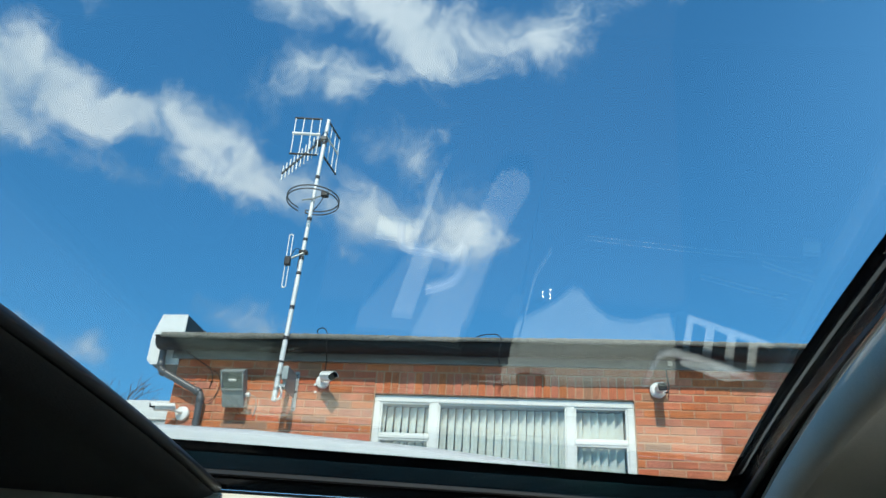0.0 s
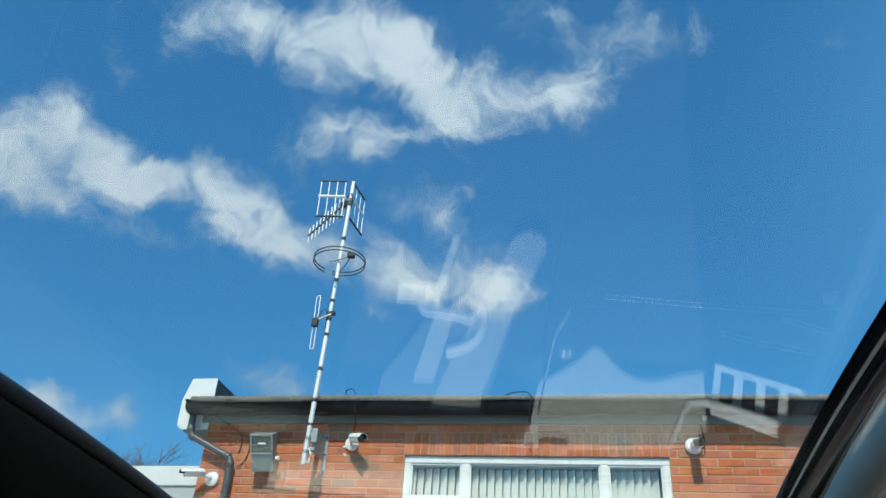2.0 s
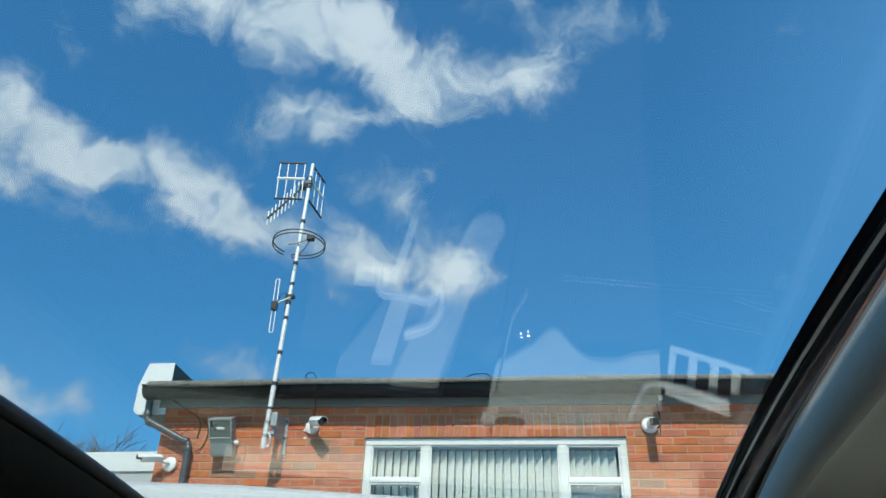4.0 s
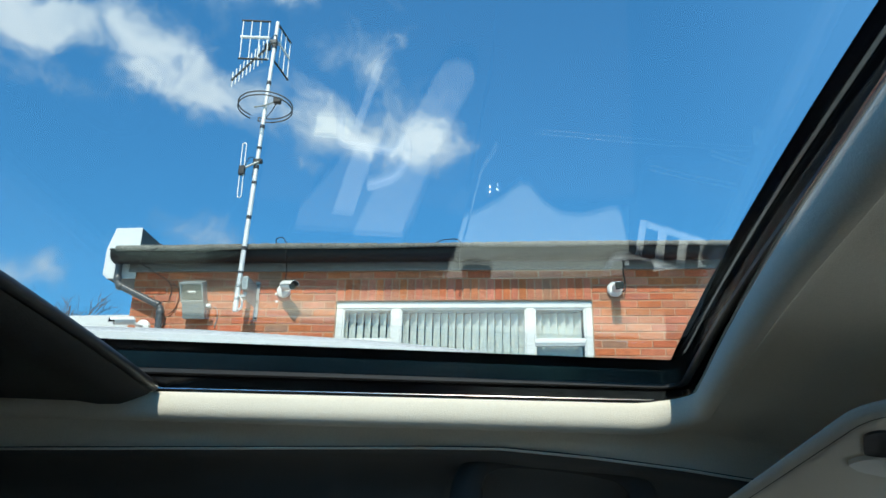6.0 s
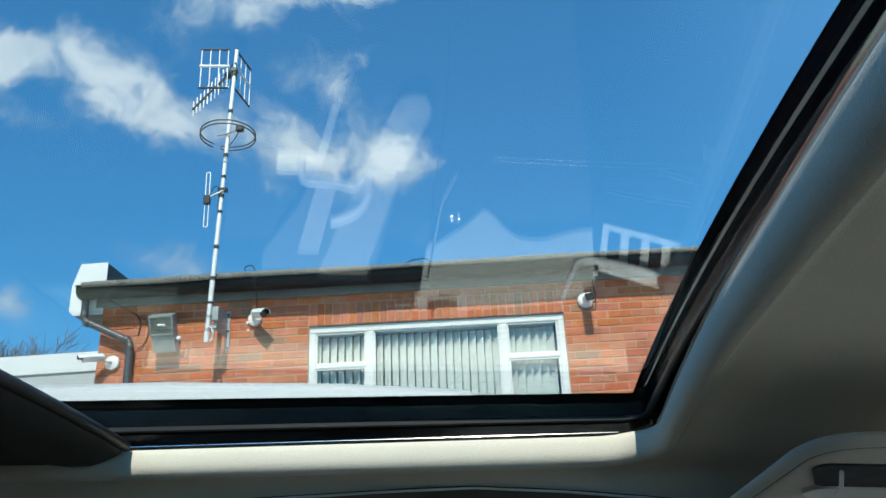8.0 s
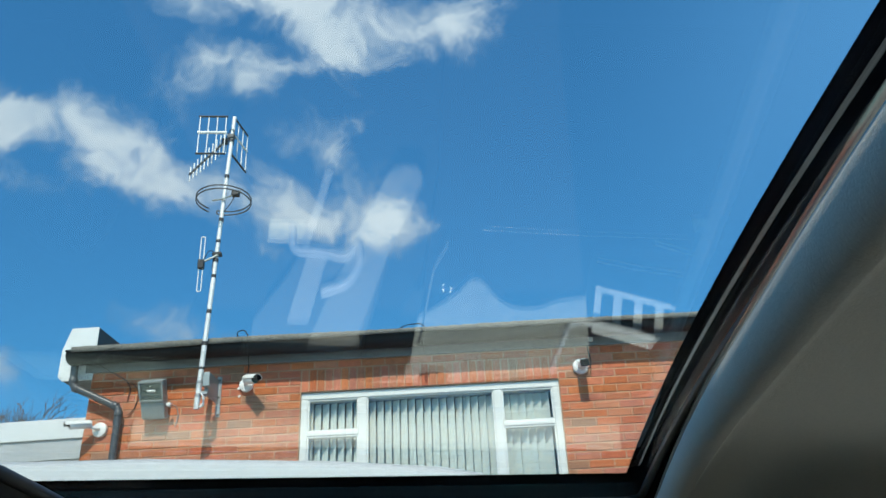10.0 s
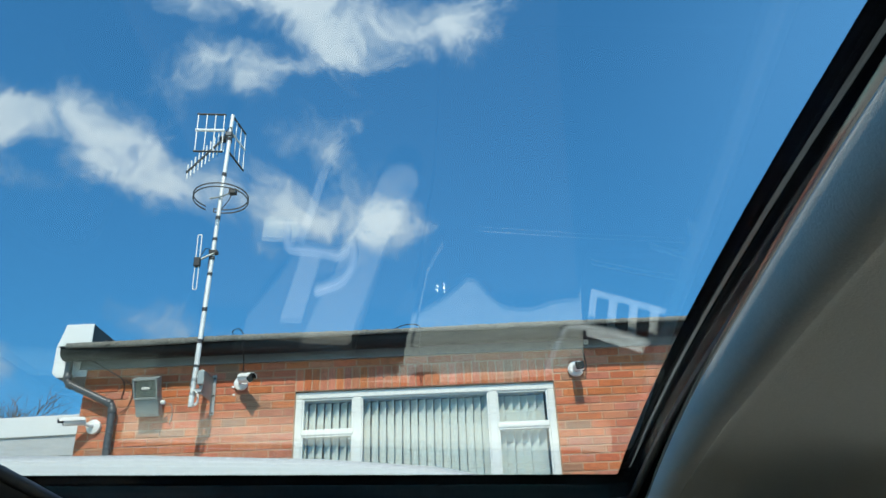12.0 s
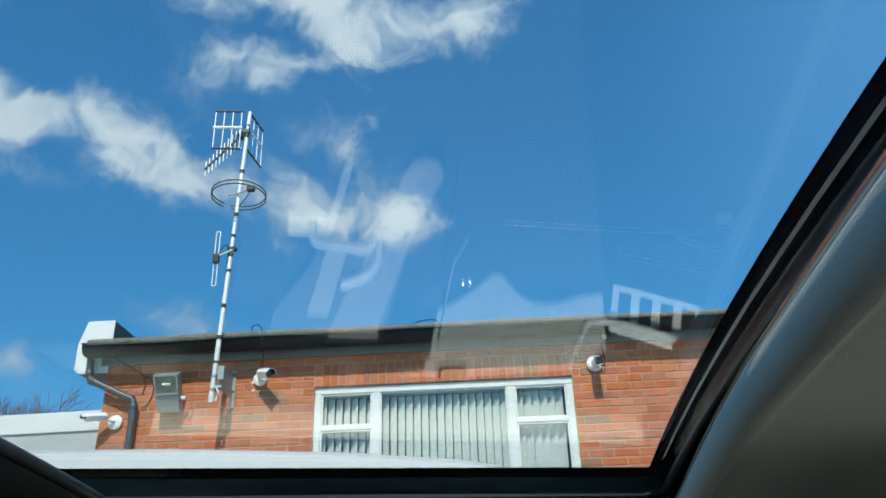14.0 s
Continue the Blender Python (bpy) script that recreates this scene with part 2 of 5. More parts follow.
M_GREY_CLAD = material("grey_cladding", (0.42, 0.44, 0.45), 0.5, grain=0.08, scale=25, stain=0.2)
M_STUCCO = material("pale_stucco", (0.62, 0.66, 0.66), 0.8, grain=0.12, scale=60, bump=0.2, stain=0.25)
M_BLIND = material("blind_fabric", (0.94, 0.95, 0.91), 0.8, grain=0.05, scale=150)
def see_through(m, share):
    """Thin cloth: part of the light on its back comes through."""
    nt = m.node_tree
    b, out = nt.nodes["Principled BSDF"], nt.nodes["Material Output"]
    t, mx = nt.nodes.new("ShaderNodeBsdfTranslucent"), nt.nodes.new("ShaderNodeMixShader")
    t.inputs["Color"].default_value, mx.inputs[0].default_value = (0.93, 0.95, 0.90, 1), share
    link(nt, b.outputs[0], mx.inputs[1]), link(nt, t.outputs[0], mx.inputs[2]), link(nt, mx.outputs[0], out.inputs["Surface"])


see_through(M_BLIND, 0.48)
M_ROOM = material("room_plaster", (0.55, 0.56, 0.54), 0.9, grain=0.1)
M_ALU = material("weathered_aluminium", (0.66, 0.67, 0.66), 0.5, metal=0.2, grain=0.2, scale=25, stain=0.3, stain_scale=8)
M_GALV = material("galvanised_steel", (0.36, 0.37, 0.37), 0.5, metal=0.6, grain=0.3, scale=30, stain=0.4, stain_scale=10)
M_BLACK = material("black_plastic", (0.02, 0.02, 0.02), 0.5, grain=0.2, scale=30)
M_TAPE = material("dark_tape", (0.03, 0.03, 0.035), 0.6)
M_CAM_WHITE = material("camera_white", (0.76, 0.76, 0.74), 0.35, grain=0.08, scale=30, stain=0.2, stain_scale=10)
M_LENS = material("dark_lens", (0.008, 0.008, 0.01), 0.1, coat=0.5)
M_FLOOD = material("floodlight_grey", (0.33, 0.36, 0.35), 0.45, metal=0.3, grain=0.2, scale=30, stain=0.3, stain_scale=10)
M_REFLECTOR = material("floodlight_reflector", (0.20, 0.22, 0.20), 0.3, metal=0.6, grain=0.2, scale=60, bump=0.6)
M_CABLE = material("black_cable", (0.015, 0.015, 0.016), 0.5)
M_CABLE_WHITE = material("white_cable", (0.72, 0.72, 0.70), 0.5)
M_GROUND = material("concrete_ground", (0.49, 0.485, 0.40), 0.9, grain=0.3, scale=30, bump=0.4, stain=0.5, stain_scale=0.8, dark=(0.37, 0.36, 0.295))
M_BARK = material("bare_twigs", (0.14, 0.10, 0.075), 0.9, grain=0.3, scale=20)
M_RAIL = material("black_railing", (0.02, 0.02, 0.022), 0.45)
M_REARPANE = glass_material("tinted_rear_glass", (0.42, 0.48, 0.48))
M_PANE = glass_material("window_glass", (0.93, 0.96, 0.96))
M_DARK_ALU = material("dark_tube", (0.10, 0.10, 0.10), 0.4, metal=0.3, grain=0.2, scale=30)
# shaded sides of the white verge box, the shade put into the colour
M_BOX_SHADE = material("box_side_shade", (0.05, 0.05, 0.05), 0.6, grain=0.2, scale=20, stain=0.3)
M_ROOFGLASS = glass_material("sunroof_glass", (0.99, 1.0, 0.99), 0.036, 0.36, 2.4)
# inside the car
M_CARWHITE = material("white_car_paint", (0.58, 0.585, 0.565), 0.25, coat=0.6, grain=0.03, scale=200)
M_HEADLINER = material("cream_headliner", (0.53, 0.505, 0.435), 0.95, grain=0.14, scale=380, bump=0.25, stain=0.1, stain_scale=6)
M_TRIM = material("grey_side_trim", (0.07, 0.073, 0.075), 0.8, grain=0.12, scale=300, bump=0.2, spec=0.25)
M_HANDLE = material("dark_handle_plastic", (0.034, 0.035, 0.036), 0.75, grain=0.12, scale=300, bump=0.2, spec=0.2)
M_SEAL = material("black_rubber_seal", (0.010, 0.010, 0.011), 0.5, grain=0.2, scale=60)
M_GLOSSBLACK = material("gloss_black_frame", (0.010, 0.010, 0.012), 0.16, spec=0.4, grain=0.1, scale=30)
M_SHADE = material("dark_roller_shade", (0.026, 0.026, 0.027), 0.55, grain=0.2, scale=300, bump=0.2)
M_VISOR = material("beige_vinyl_visor", (0.50, 0.48, 0.42), 0.7, grain=0.12, scale=350, bump=0.3)
M_LABEL = material("pale_paper_label", (0.88, 0.87, 0.70), 0.6, grain=0.05, scale=100)
M_CHROME = material("satin_grey_clip", (0.6, 0.6, 0.57), 0.35, metal=0.2, grain=0.1)
M_BRIGHT = material("bright_chrome", (0.9, 0.9, 0.88), 0.12, metal=1.0)
M_SEAT = material("grey_seat_fabric", (0.06, 0.06, 0.06), 0.9, grain=0.25, scale=250, bump=0.3)
M_CUSHION = material("beige_seat_fabric", (0.22, 0.205, 0.175), 0.9, grain=0.25, scale=250, bump=0.3)
M_BELT = material("grey_webbing", (0.56, 0.56, 0.53), 0.7, grain=0.2, scale=400, bump=0.3)
M_PILLAR = material("pale_pillar_trim", (0.42, 0.415, 0.38), 0.75, grain=0.12, scale=300)
M_PILLARTRIM = material("grey_pillar_trim", (0.17, 0.17, 0.16), 0.75, grain=0.12, scale=300)
M_DASH = material("grey_dashboard", (0.74, 0.73, 0.68), 0.7, grain=0.2, scale=200)
M_DOOR = material("dark_door_trim", (0.04, 0.04, 0.042), 0.6, grain=0.2, scale=200)
M_BLUE = material("blue_car_paint", (0.004, 0.060, 0.30), 0.25, coat=0.3, grain=0.03, scale=200)
M_DARKPAINT = material("dark_car_paint", (0.02, 0.022, 0.026), 0.2, coat=0.8, grain=0.05, scale=200)
M_TYRE = material("tyre_rubber", (0.02, 0.02, 0.02), 0.8, grain=0.2)
M_PLATE = material("white_plate", (0.80, 0.80, 0.76), 0.4, grain=0.03)
M_INK = material("plate_ink", (0.012, 0.012, 0.014), 0.5)
M_DARKGLASS = material("dark_car_glass", (0.01, 0.012, 0.014), 0.06)


# ---- mesh tools ----
def part(name, bm, mat, parent=None, label="", smooth=False):
    """Links a bmesh as one mesh object under a thing or a part."""
    me = bpy.data.meshes.new(name)
    bmesh.ops.recalc_face_normals(bm, faces=bm.faces)
    bm.to_mesh(me)
    bm.free()
    for m in (mat if isinstance(mat, (list, tuple)) else [mat]):
        me.materials.append(m)
    if smooth:
        me.shade_smooth()
        if smooth == "auto":
            me.set_sharp_from_angle(angle=radians(40))
    ob = new(name, me)
    if parent is not None:
        ob.parent = parent
        ob.matrix_parent_inverse = parent.matrix_world.inverted() if parent.parent is None else Matrix.Identity(4)
    if label:
        ob["label"] = label
    return ob


def thing(name, label, category, at=(0, 0, 0), group="", kind=""):
    ob = new(name)
    ob.empty_display_size = 0.1
    ob.location = at
    bpy.context.view_layer.update()
    return tagged(ob, label, category, group, kind)


def box(bm, x0, x1, y0, y1, z0, z1, bevel=0.0, seg=2, m=None):
    r = bmesh.ops.create_cube(bm, size=1.0)
    vs = r["verts"]
    for v in vs:
        v.co = Vector(((x0 + x1) / 2 + v.co.x * (x1 - x0), (y0 + y1) / 2 + v.co.y * (y1 - y0), (z0 + z1) / 2 + v.co.z * (z1 - z0)))
    if bevel:
        es = list({e for v in vs for e in v.link_edges})
        r2 = bmesh.ops.bevel(bm, geom=es, offset=bevel, segments=seg, affect="EDGES", profile=0.5)
        vs = list({v for f in r2["faces"] for v in f.verts} | {v for v in vs if v.is_valid})
    if m is not None:
        for v in vs:
            v.co = m @ v.co
    return bm


def boxed(*a, **k):
    return box(bmesh.new(), *a, **k)


def sweep(bm, pts, r, seg=10, closed=False, caps=True, radii=None, flat=1.0):
    """A tube along points; flat squeezes it in its second direction."""
    pts = [Vector(p) for p in pts]
    n = len(pts)
    rings, prev = [], None
    for i, p in enumerate(pts):
        if closed:
            t = pts[(i + 1) % n] - pts[i - 1]
        else:
            t = pts[min(i + 1, n - 1)] - pts[max(i - 1, 0)]
        t.normalize()
        if prev is None:
            a = Vector((0, 0, 1)) if abs(t.z) < 0.9 else Vector((1, 0, 0))
            u = t.cross(a).normalized()
        else:
            u = (prev - t * prev.dot(t)).normalized()
        prev = u
        w = t.cross(u)
        rr = radii[i] if radii else r
        rings.append([bm.verts.new(p + (u * math.cos(2 * math.pi * k / seg) + w * flat * math.sin(2 * math.pi * k / seg)) * rr) for k in range(seg)])
    for i in range(n if closed else n - 1):
        a, b = rings[i], rings[(i + 1) % n]
        for k in range(seg):
            bm.faces.new((a[k], a[(k + 1) % seg], b[(k + 1) % seg], b[k]))
    if caps and not closed:
        bm.faces.new(rings[0]), bm.faces.new(rings[-1][::-1])
    return bm


def swept(*a, **k):
    return sweep(bmesh.new(), *a, **k)


def rounded(pts, r, n=5):
    """Corners of a polyline rounded off."""
    pts = [Vector(p) for p in pts]
    out = [pts[0]]
    for a, b, c in zip(pts, pts[1:], pts[2:]):
        d1, d2 = (a - b), (c - b)
        k = min(r, d1.length * 0.45, d2.length * 0.45)
        p, q = b + d1.normalized() * k, b + d2.normalized() * k
        for i in range(n + 1):
            t = i / n
            out.append(p * (1 - t) ** 2 + b * 2 * t * (1 - t) + q * t * t)
    return out + [pts[-1]]


def prism(bm, outline, axis, a, b, bevel=0.0):
    """A flat outline drawn out between a and b along an axis ('x', 'y' or 'z')."""
    def at(p, d):
        return {"x": Vector((d, p[0], p[1])), "y": Vector((p[0], d, p[1])), "z": Vector((p[0], p[1], d))}[axis]
    lo, hi = [bm.verts.new(at(p, a)) for p in outline], [bm.verts.new(at(p, b)) for p in outline]
    fs = [bm.faces.new(lo), bm.faces.new(hi[::-1])]
    n = len(outline)
    for i in range(n):
        fs.append(bm.faces.new((lo[i], lo[(i + 1) % n], hi[(i + 1) % n], hi[i])))
    if bevel:
        es = [e for f in fs[:2] for e in f.edges]
        bmesh.ops.bevel(bm, geom=list(set(es)), offset=bevel, segments=2, affect="EDGES")
    return bm


def grid_mesh(bm, rows, close=False):
    """A skin over rows of points."""
    vs = [[bm.verts.new(p) for p in r] for r in rows]
    for a, b in zip(vs, vs[1:]):
        for i in range(len(a) - (0 if close else 1)):
            j = (i + 1) % len(a)
            bm.faces.new((a[i], a[j], b[j], b[i]))
    return vs


def thicken(bm, depth):
    """Gives a single skin real thickness."""
    bm.normal_update()
    bmesh.ops.solidify(bm, geom=bm.faces[:], thickness=depth)


def lathe(bm, profile, m, seg=20):
    """A turned shape about its own z axis: (radius, height) rows."""
    rows = [[m @ Vector((r * math.cos(2 * math.pi * k / seg), r * math.sin(2 * math.pi * k / seg), z)) for k in range(seg)] for r, z in profile]
    vs = grid_mesh(bm, rows, close=True)
    bm.faces.new(vs[0][::-1]), bm.faces.new(vs[-1])
    return bm


def axis_pose(at, way, up=(0, 0, 1)):
    """A pose whose z axis points along way."""
    return Matrix.Translation(at) @ Vector(way).to_track_quat("Z", "Y").to_matrix().to_4x4()


# ---- ground ----
def build_ground():
    bm = bmesh.new()
    xs = [-400, -60, -20, -8, -4, 0, 4, 8, 20, 60, 400]
    grid_mesh(bm, [[(x, y, 0.0) for x in xs] for y in [-300, -40, -12, -4, 0, 4, 8, 14, 40, 500]])
    tagged(part("ground", bm, M_GROUND), "pale worn concrete yard reaching to the horizon", "ground", kind="structure")


build_ground()

# ---- the brick building ----
WALL_Y = 6.95
WX0, WX1 = -3.56, 6.2
WIN = (-1.540, 0.866, 1.98, 3.380)
COURSE, ROW_TOP = 0.075, 3.602
building = thing("building", "single-storey red brick building with a flat felted roof", "building")


def brick_mesh(w, h, name):
    """One brick with chamfered face edges; its face looks towards -y."""
    me = bpy.data.meshes.new(name)
    c, d = 0.004, 0.05
    back = [(-w / 2, d, -h / 2), (w / 2, d, -h / 2), (w / 2, d, h / 2), (-w / 2, d, h / 2)]
    mid = [(x, c, z) for x, _, z in back]
    front = [(x - math.copysign(c, x), 0, z - math.copysign(c, z)) for x, _, z in back]
    vs = back + mid + front
    fs = [(8, 9, 10, 11)]
    for a, b in ((0, 4), (4, 8)):
        fs += [(a + i, a + (i + 1) % 4, b + (i + 1) % 4, b + i) for i in range(4)]
    me.from_pydata(vs, [], fs)
    me.materials.append(M_BRICK)
    return me


def build_shell():
    bm = bmesh.new()
    y0, y1 = WALL_Y + 0.0048, 7.25
    x0, x1, z0, z1 = WIN
    box(bm, WX0, x0, y0, y1, 0, 3.80), box(bm, x1, WX1, y0, y1, 0, 3.80)
    box(bm, x0, x1, y0, y1, 0, z0), box(bm, x0, x1, y0, y1, z1 + 0.004, 3.80)
    part("front_wall", bm, M_MORTAR, building, "red brick wall with buff mortar joints")
    bm = boxed(WX0, WX0 + 0.25, 7.25, 15.0, 0, 3.80)
    box(bm, WX1 - 0.25, WX1, 7.25, 15.0, 0, 3.80), box(bm, WX0, WX1, 15.0, 15.25, 0, 3.80)
    part("rear_wall", bm, M_MORTAR, building)
    bm = boxed(WX0 - 0.02, WX1 + 0.3, 6.93, 15.4, 3.80, 3.868)
    part("roof", bm, M_FELT, building, "flat roof covered in grey felt")
    # rough felt drip edge, uneven along its length
    bm = bmesh.new()
    rnd = random.Random(3)
    rows = []
    n = 420
    for i in range(n + 1):
        x = WX0 - 0.10 + (WX1 + 0.40 - WX0) * i / n
        j, k = rnd.uniform(-0.003, 0.003) + 0.004 * math.sin(x * 2.3), rnd.uniform(-0.003, 0.003)
        drop = 0.034 + 0.012 * max(0.0, min(1.0, (-1.0 - x) / 2.0)) + 0.004 * math.sin(x * 3.7)
        rows.append([(x, 6.97, 3.872), (x, 6.83 + k, 3.883 + j), (x, 6.678 + k, 3.866 + j), (x, 6.664 + k, 3.856 + j), (x, 6.662 + k, 3.854 - drop + j), (x, 6.676, 3.850 - drop)])
    grid_mesh(bm, rows)
    part("felt_edge", bm, M_FELT, building, "rough weathered felt edge of the roof", smooth=True)
    part("fascia", boxed(WX0 - 0.06, WX1 + 0.3, 6.918, 6.942, 3.678, 3.866, bevel=0.003), M_SOFFIT, building, "dark grey fascia board")
    part("fascia_bead", boxed(WX0 - 0.055, WX1 + 0.3, 6.906, 6.917, 3.674, 3.694, bevel=0.002), M_SOFFIT, building)
    part("soffit_end", boxed(WX0 - 0.30, WX0 - 0.004, 6.95, 8.6, 3.67, 3.685), M_GREY_CLAD, building)


def build_gutter():
    """A deep half-round gutter with unions, brackets and an end stop."""
    gutter = part("gutter", bmesh.new(), M_GUTTER, building, "black plastic rainwater gutter along the eaves")
    bm = bmesh.new()
    prof = [(6.912, 3.880), (6.912, 3.805), (6.900, 3.775), (6.872, 3.757), (6.838, 3.762), (6.814, 3.788), (6.804, 3.830), (6.804, 3.878), (6.792, 3.883), (6.792, 3.870), (6.798, 3.868)]
    prof = [(6.912 - (6.912 - y) * 1.92, (z - 0.030 if z > 3.80 else z - 0.022) - (6.912 - y) * 0.15) for y, z in prof]
    gx = WX0 - 0.165
    rows = [[(x, y, z) for y, z in prof] for x in (gx, -1.6, -0.37, 1.5, 3.5, WX1 + 0.3)]
    grid_mesh(bm, rows)
    bm.faces.new([bm.verts.new((gx, y, z)) for y, z in prof[:8]])
    bm.to_mesh(gutter.data)
    bm.free()
    gutter.data.shade_smooth()
    gutter.data.set_sharp_from_angle(angle=radians(50))
    gutter.data.materials.clear()
    gutter.data.materials.append(M_GUTTER)
    for x in (-2.55, -1.45, -0.37, 0.75, 1.85, 2.95):
        w = 0.05 if abs(x + 0.37) < 0.01 else 0.014
        bm = bmesh.new()
        off = 0.006
        rows = [[(xx, y - off if y < 6.86 else y, z - off) for y, z in prof[:9]] for xx in (x - w, x + w)]
        grid_mesh(bm, rows)
        part("gutter_union" if w > 0.03 else "gutter_bracket", bm, M_GUTTER, gutter)


def build_bricks():
    """The facing bricks in stretcher bond, and a soldier course over the window."""
    x0, x1, z0, z1 = WIN
    full = brick_mesh(0.215, 0.065, "brick")
    cache = {}

    def mesh_for(w, h):
        key = (round(w, 3), round(h, 3))
        if key not in cache:
            cache[key] = full if key == (0.215, 0.065) else brick_mesh(*key, "brick_cut")
        return cache[key]

    rnd = random.Random(11)
    near, far = [], []
    for k in range(-2, 48):
        top = ROW_TOP - COURSE * k
        zc, h = top - 0.0375, 0.065
        if zc - h / 2 < 0.02:
            break
        shift = 0.1125 * (k % 2)
        n = 0
        x = WX0 + 0.005 - shift
        while x < WX1:
            a, b = max(x, WX0 + 0.002), min(x + 0.215, WX1)
            x += 0.225
            spans = [(a, b)]
            lo, hi = zc - h / 2, zc + h / 2
            if hi > z0 + 0.01 and lo < z1:
                spans = [(a, min(b, x0 - 0.006)), (max(a, x1 + 0.006), b)]
            elif z1 <= lo < z1 + 0.2:
                spans = [(a, min(b, x0 - 0.006)), (max(a, x1 + 0.006), b)]
            for s, e in spans:
                if e - s < 0.03:
                    continue
                rec = ((s + e) / 2, zc, e - s, h)
                (near if zc > 2.50 and (s + e) / 2 < 2.15 else far).append(rec)
    sw = (x1 - x0) / 32
    for i in range(32):
        near.append((x0 + sw * (i + 0.5), z1 + 0.006 + 0.1055, sw - 0.010, 0.211))
    wall = [o for o in building.children if o.name.startswith("front_wall")][0]
    for xc, zc, w, h in near:
        ob = new("brick", mesh_for(w, h))
        ob.parent = wall
        ob.location = (xc, WALL_Y + rnd.uniform(-0.0025, 0.0025), zc)
        ob.rotation_euler = (rnd.uniform(-0.008, 0.008), rnd.uniform(-0.004, 0.004), rnd.uniform(-0.006, 0.006))
    vs, fs = [], []
    for xc, zc, w, h in far:
        me = mesh_for(w, h)
        o, dy = len(vs), rnd.uniform(-0.0025, 0.0025)
        vs += [(v.co.x + xc, v.co.y + WALL_Y + dy, v.co.z + zc) for v in me.vertices]
        fs += [tuple(i + o for i in p.vertices) for p in me.polygons]
    me = bpy.data.meshes.new("brickwork")
    me.from_pydata(vs, [], fs)
    me.materials.append(M_BRICK_FAR)
    ob = new("brickwork", me)
    ob.parent = wall
    tagged(ob, "red brickwork lower down and further along", kind="stuff")


def build_window():
    x0, x1, z0, z1 = WIN
    y0, y1 = WALL_Y + 0.028, WALL_Y + 0.098
    win = part("window", boxed(x0 - 0.02, x1 + 0.02, WALL_Y - 0.045, WALL_Y + 0.12, z0 - 0.035, z0 - 0.003, bevel=0.006), M_UPVC, building, "wide white plastic window in three bays")
    def bar(name, a, b, c, d, dy=0.0):
        part(name, boxed(a, b, y0 + dy, y1, c, d, bevel=0.007), M_UPVC, win)
    f = 0.064
    bar("frame_head", x0, x1, z1 - f, z1)
    bar("frame_foot", x0, x1, z0, z0 + f)
    bar("frame_jamb", x0, x0 + f, z0 + f, z1 - f)
    bar("frame_jamb", x1 - f, x1, z0 + f, z1 - f)
    ML, MR = -0.963, 0.292
    for mx in (ML, MR):
        bar("mullion", mx - 0.038, mx + 0.038, z0 + f, z1 - f, 0.003)
    for a, b in ((x0 + f, ML - 0.038), (MR + 0.038, x1 - f)):
        bar("transom", a, b, 2.974, 3.013, 0.003)
        for c, d in ((3.013, z1 - f), (z0 + f, 2.974)):
            # opening light, set a little back
            e = 0.016
            for nm, p in (("sash_rail", (a, b, d - e, d)), ("sash_rail", (a, b, c, c + e)), ("sash_stile", (a, a + e, c + e, d - e)), ("sash_stile", (b - e, b, c + e, d - e))):
                part(nm, boxed(p[0], p[1], y0 + 0.012, y1 - 0.01, p[2], p[3], bevel=0.003), M_UPVC, win)
            part("pane", boxed(a + e, b - e, y0 + 0.03, y0 + 0.036, c + e, d - e), M_PANE, win).visible_shadow = False
    e = 0.014
    a, b, c, d = ML + 0.038, MR - 0.038, z0 + f, z1 - f
    for nm, p in (("glazing_bead", (a, b, d - e, d)), ("glazing_bead", (a, b, c, c + e)), ("glazing_bead", (a, a + e, c + e, d - e)), ("glazing_bead", (b - e, b, c + e, d - e))):
        part(nm, boxed(p[0], p[1], y0 + 0.015, y1 - 0.01, p[2], p[3], bevel=0.003), M_UPVC, win)
    part("pane", boxed(a + e, b - e, y0 + 0.03, y0 + 0.036, c + e, d - e), M_PANE, win).visible_shadow = False
    # the dim room behind
    bm = boxed(WX0 + 0.4, WX1 - 0.4, 9.6, 9.7, 0.3, 3.68)
    box(bm, WX0 + 0.4, WX1 - 0.4, 7.3, 9.6, 0.3, 0.4)
    part("room_wall", bm, M_ROOM, building)


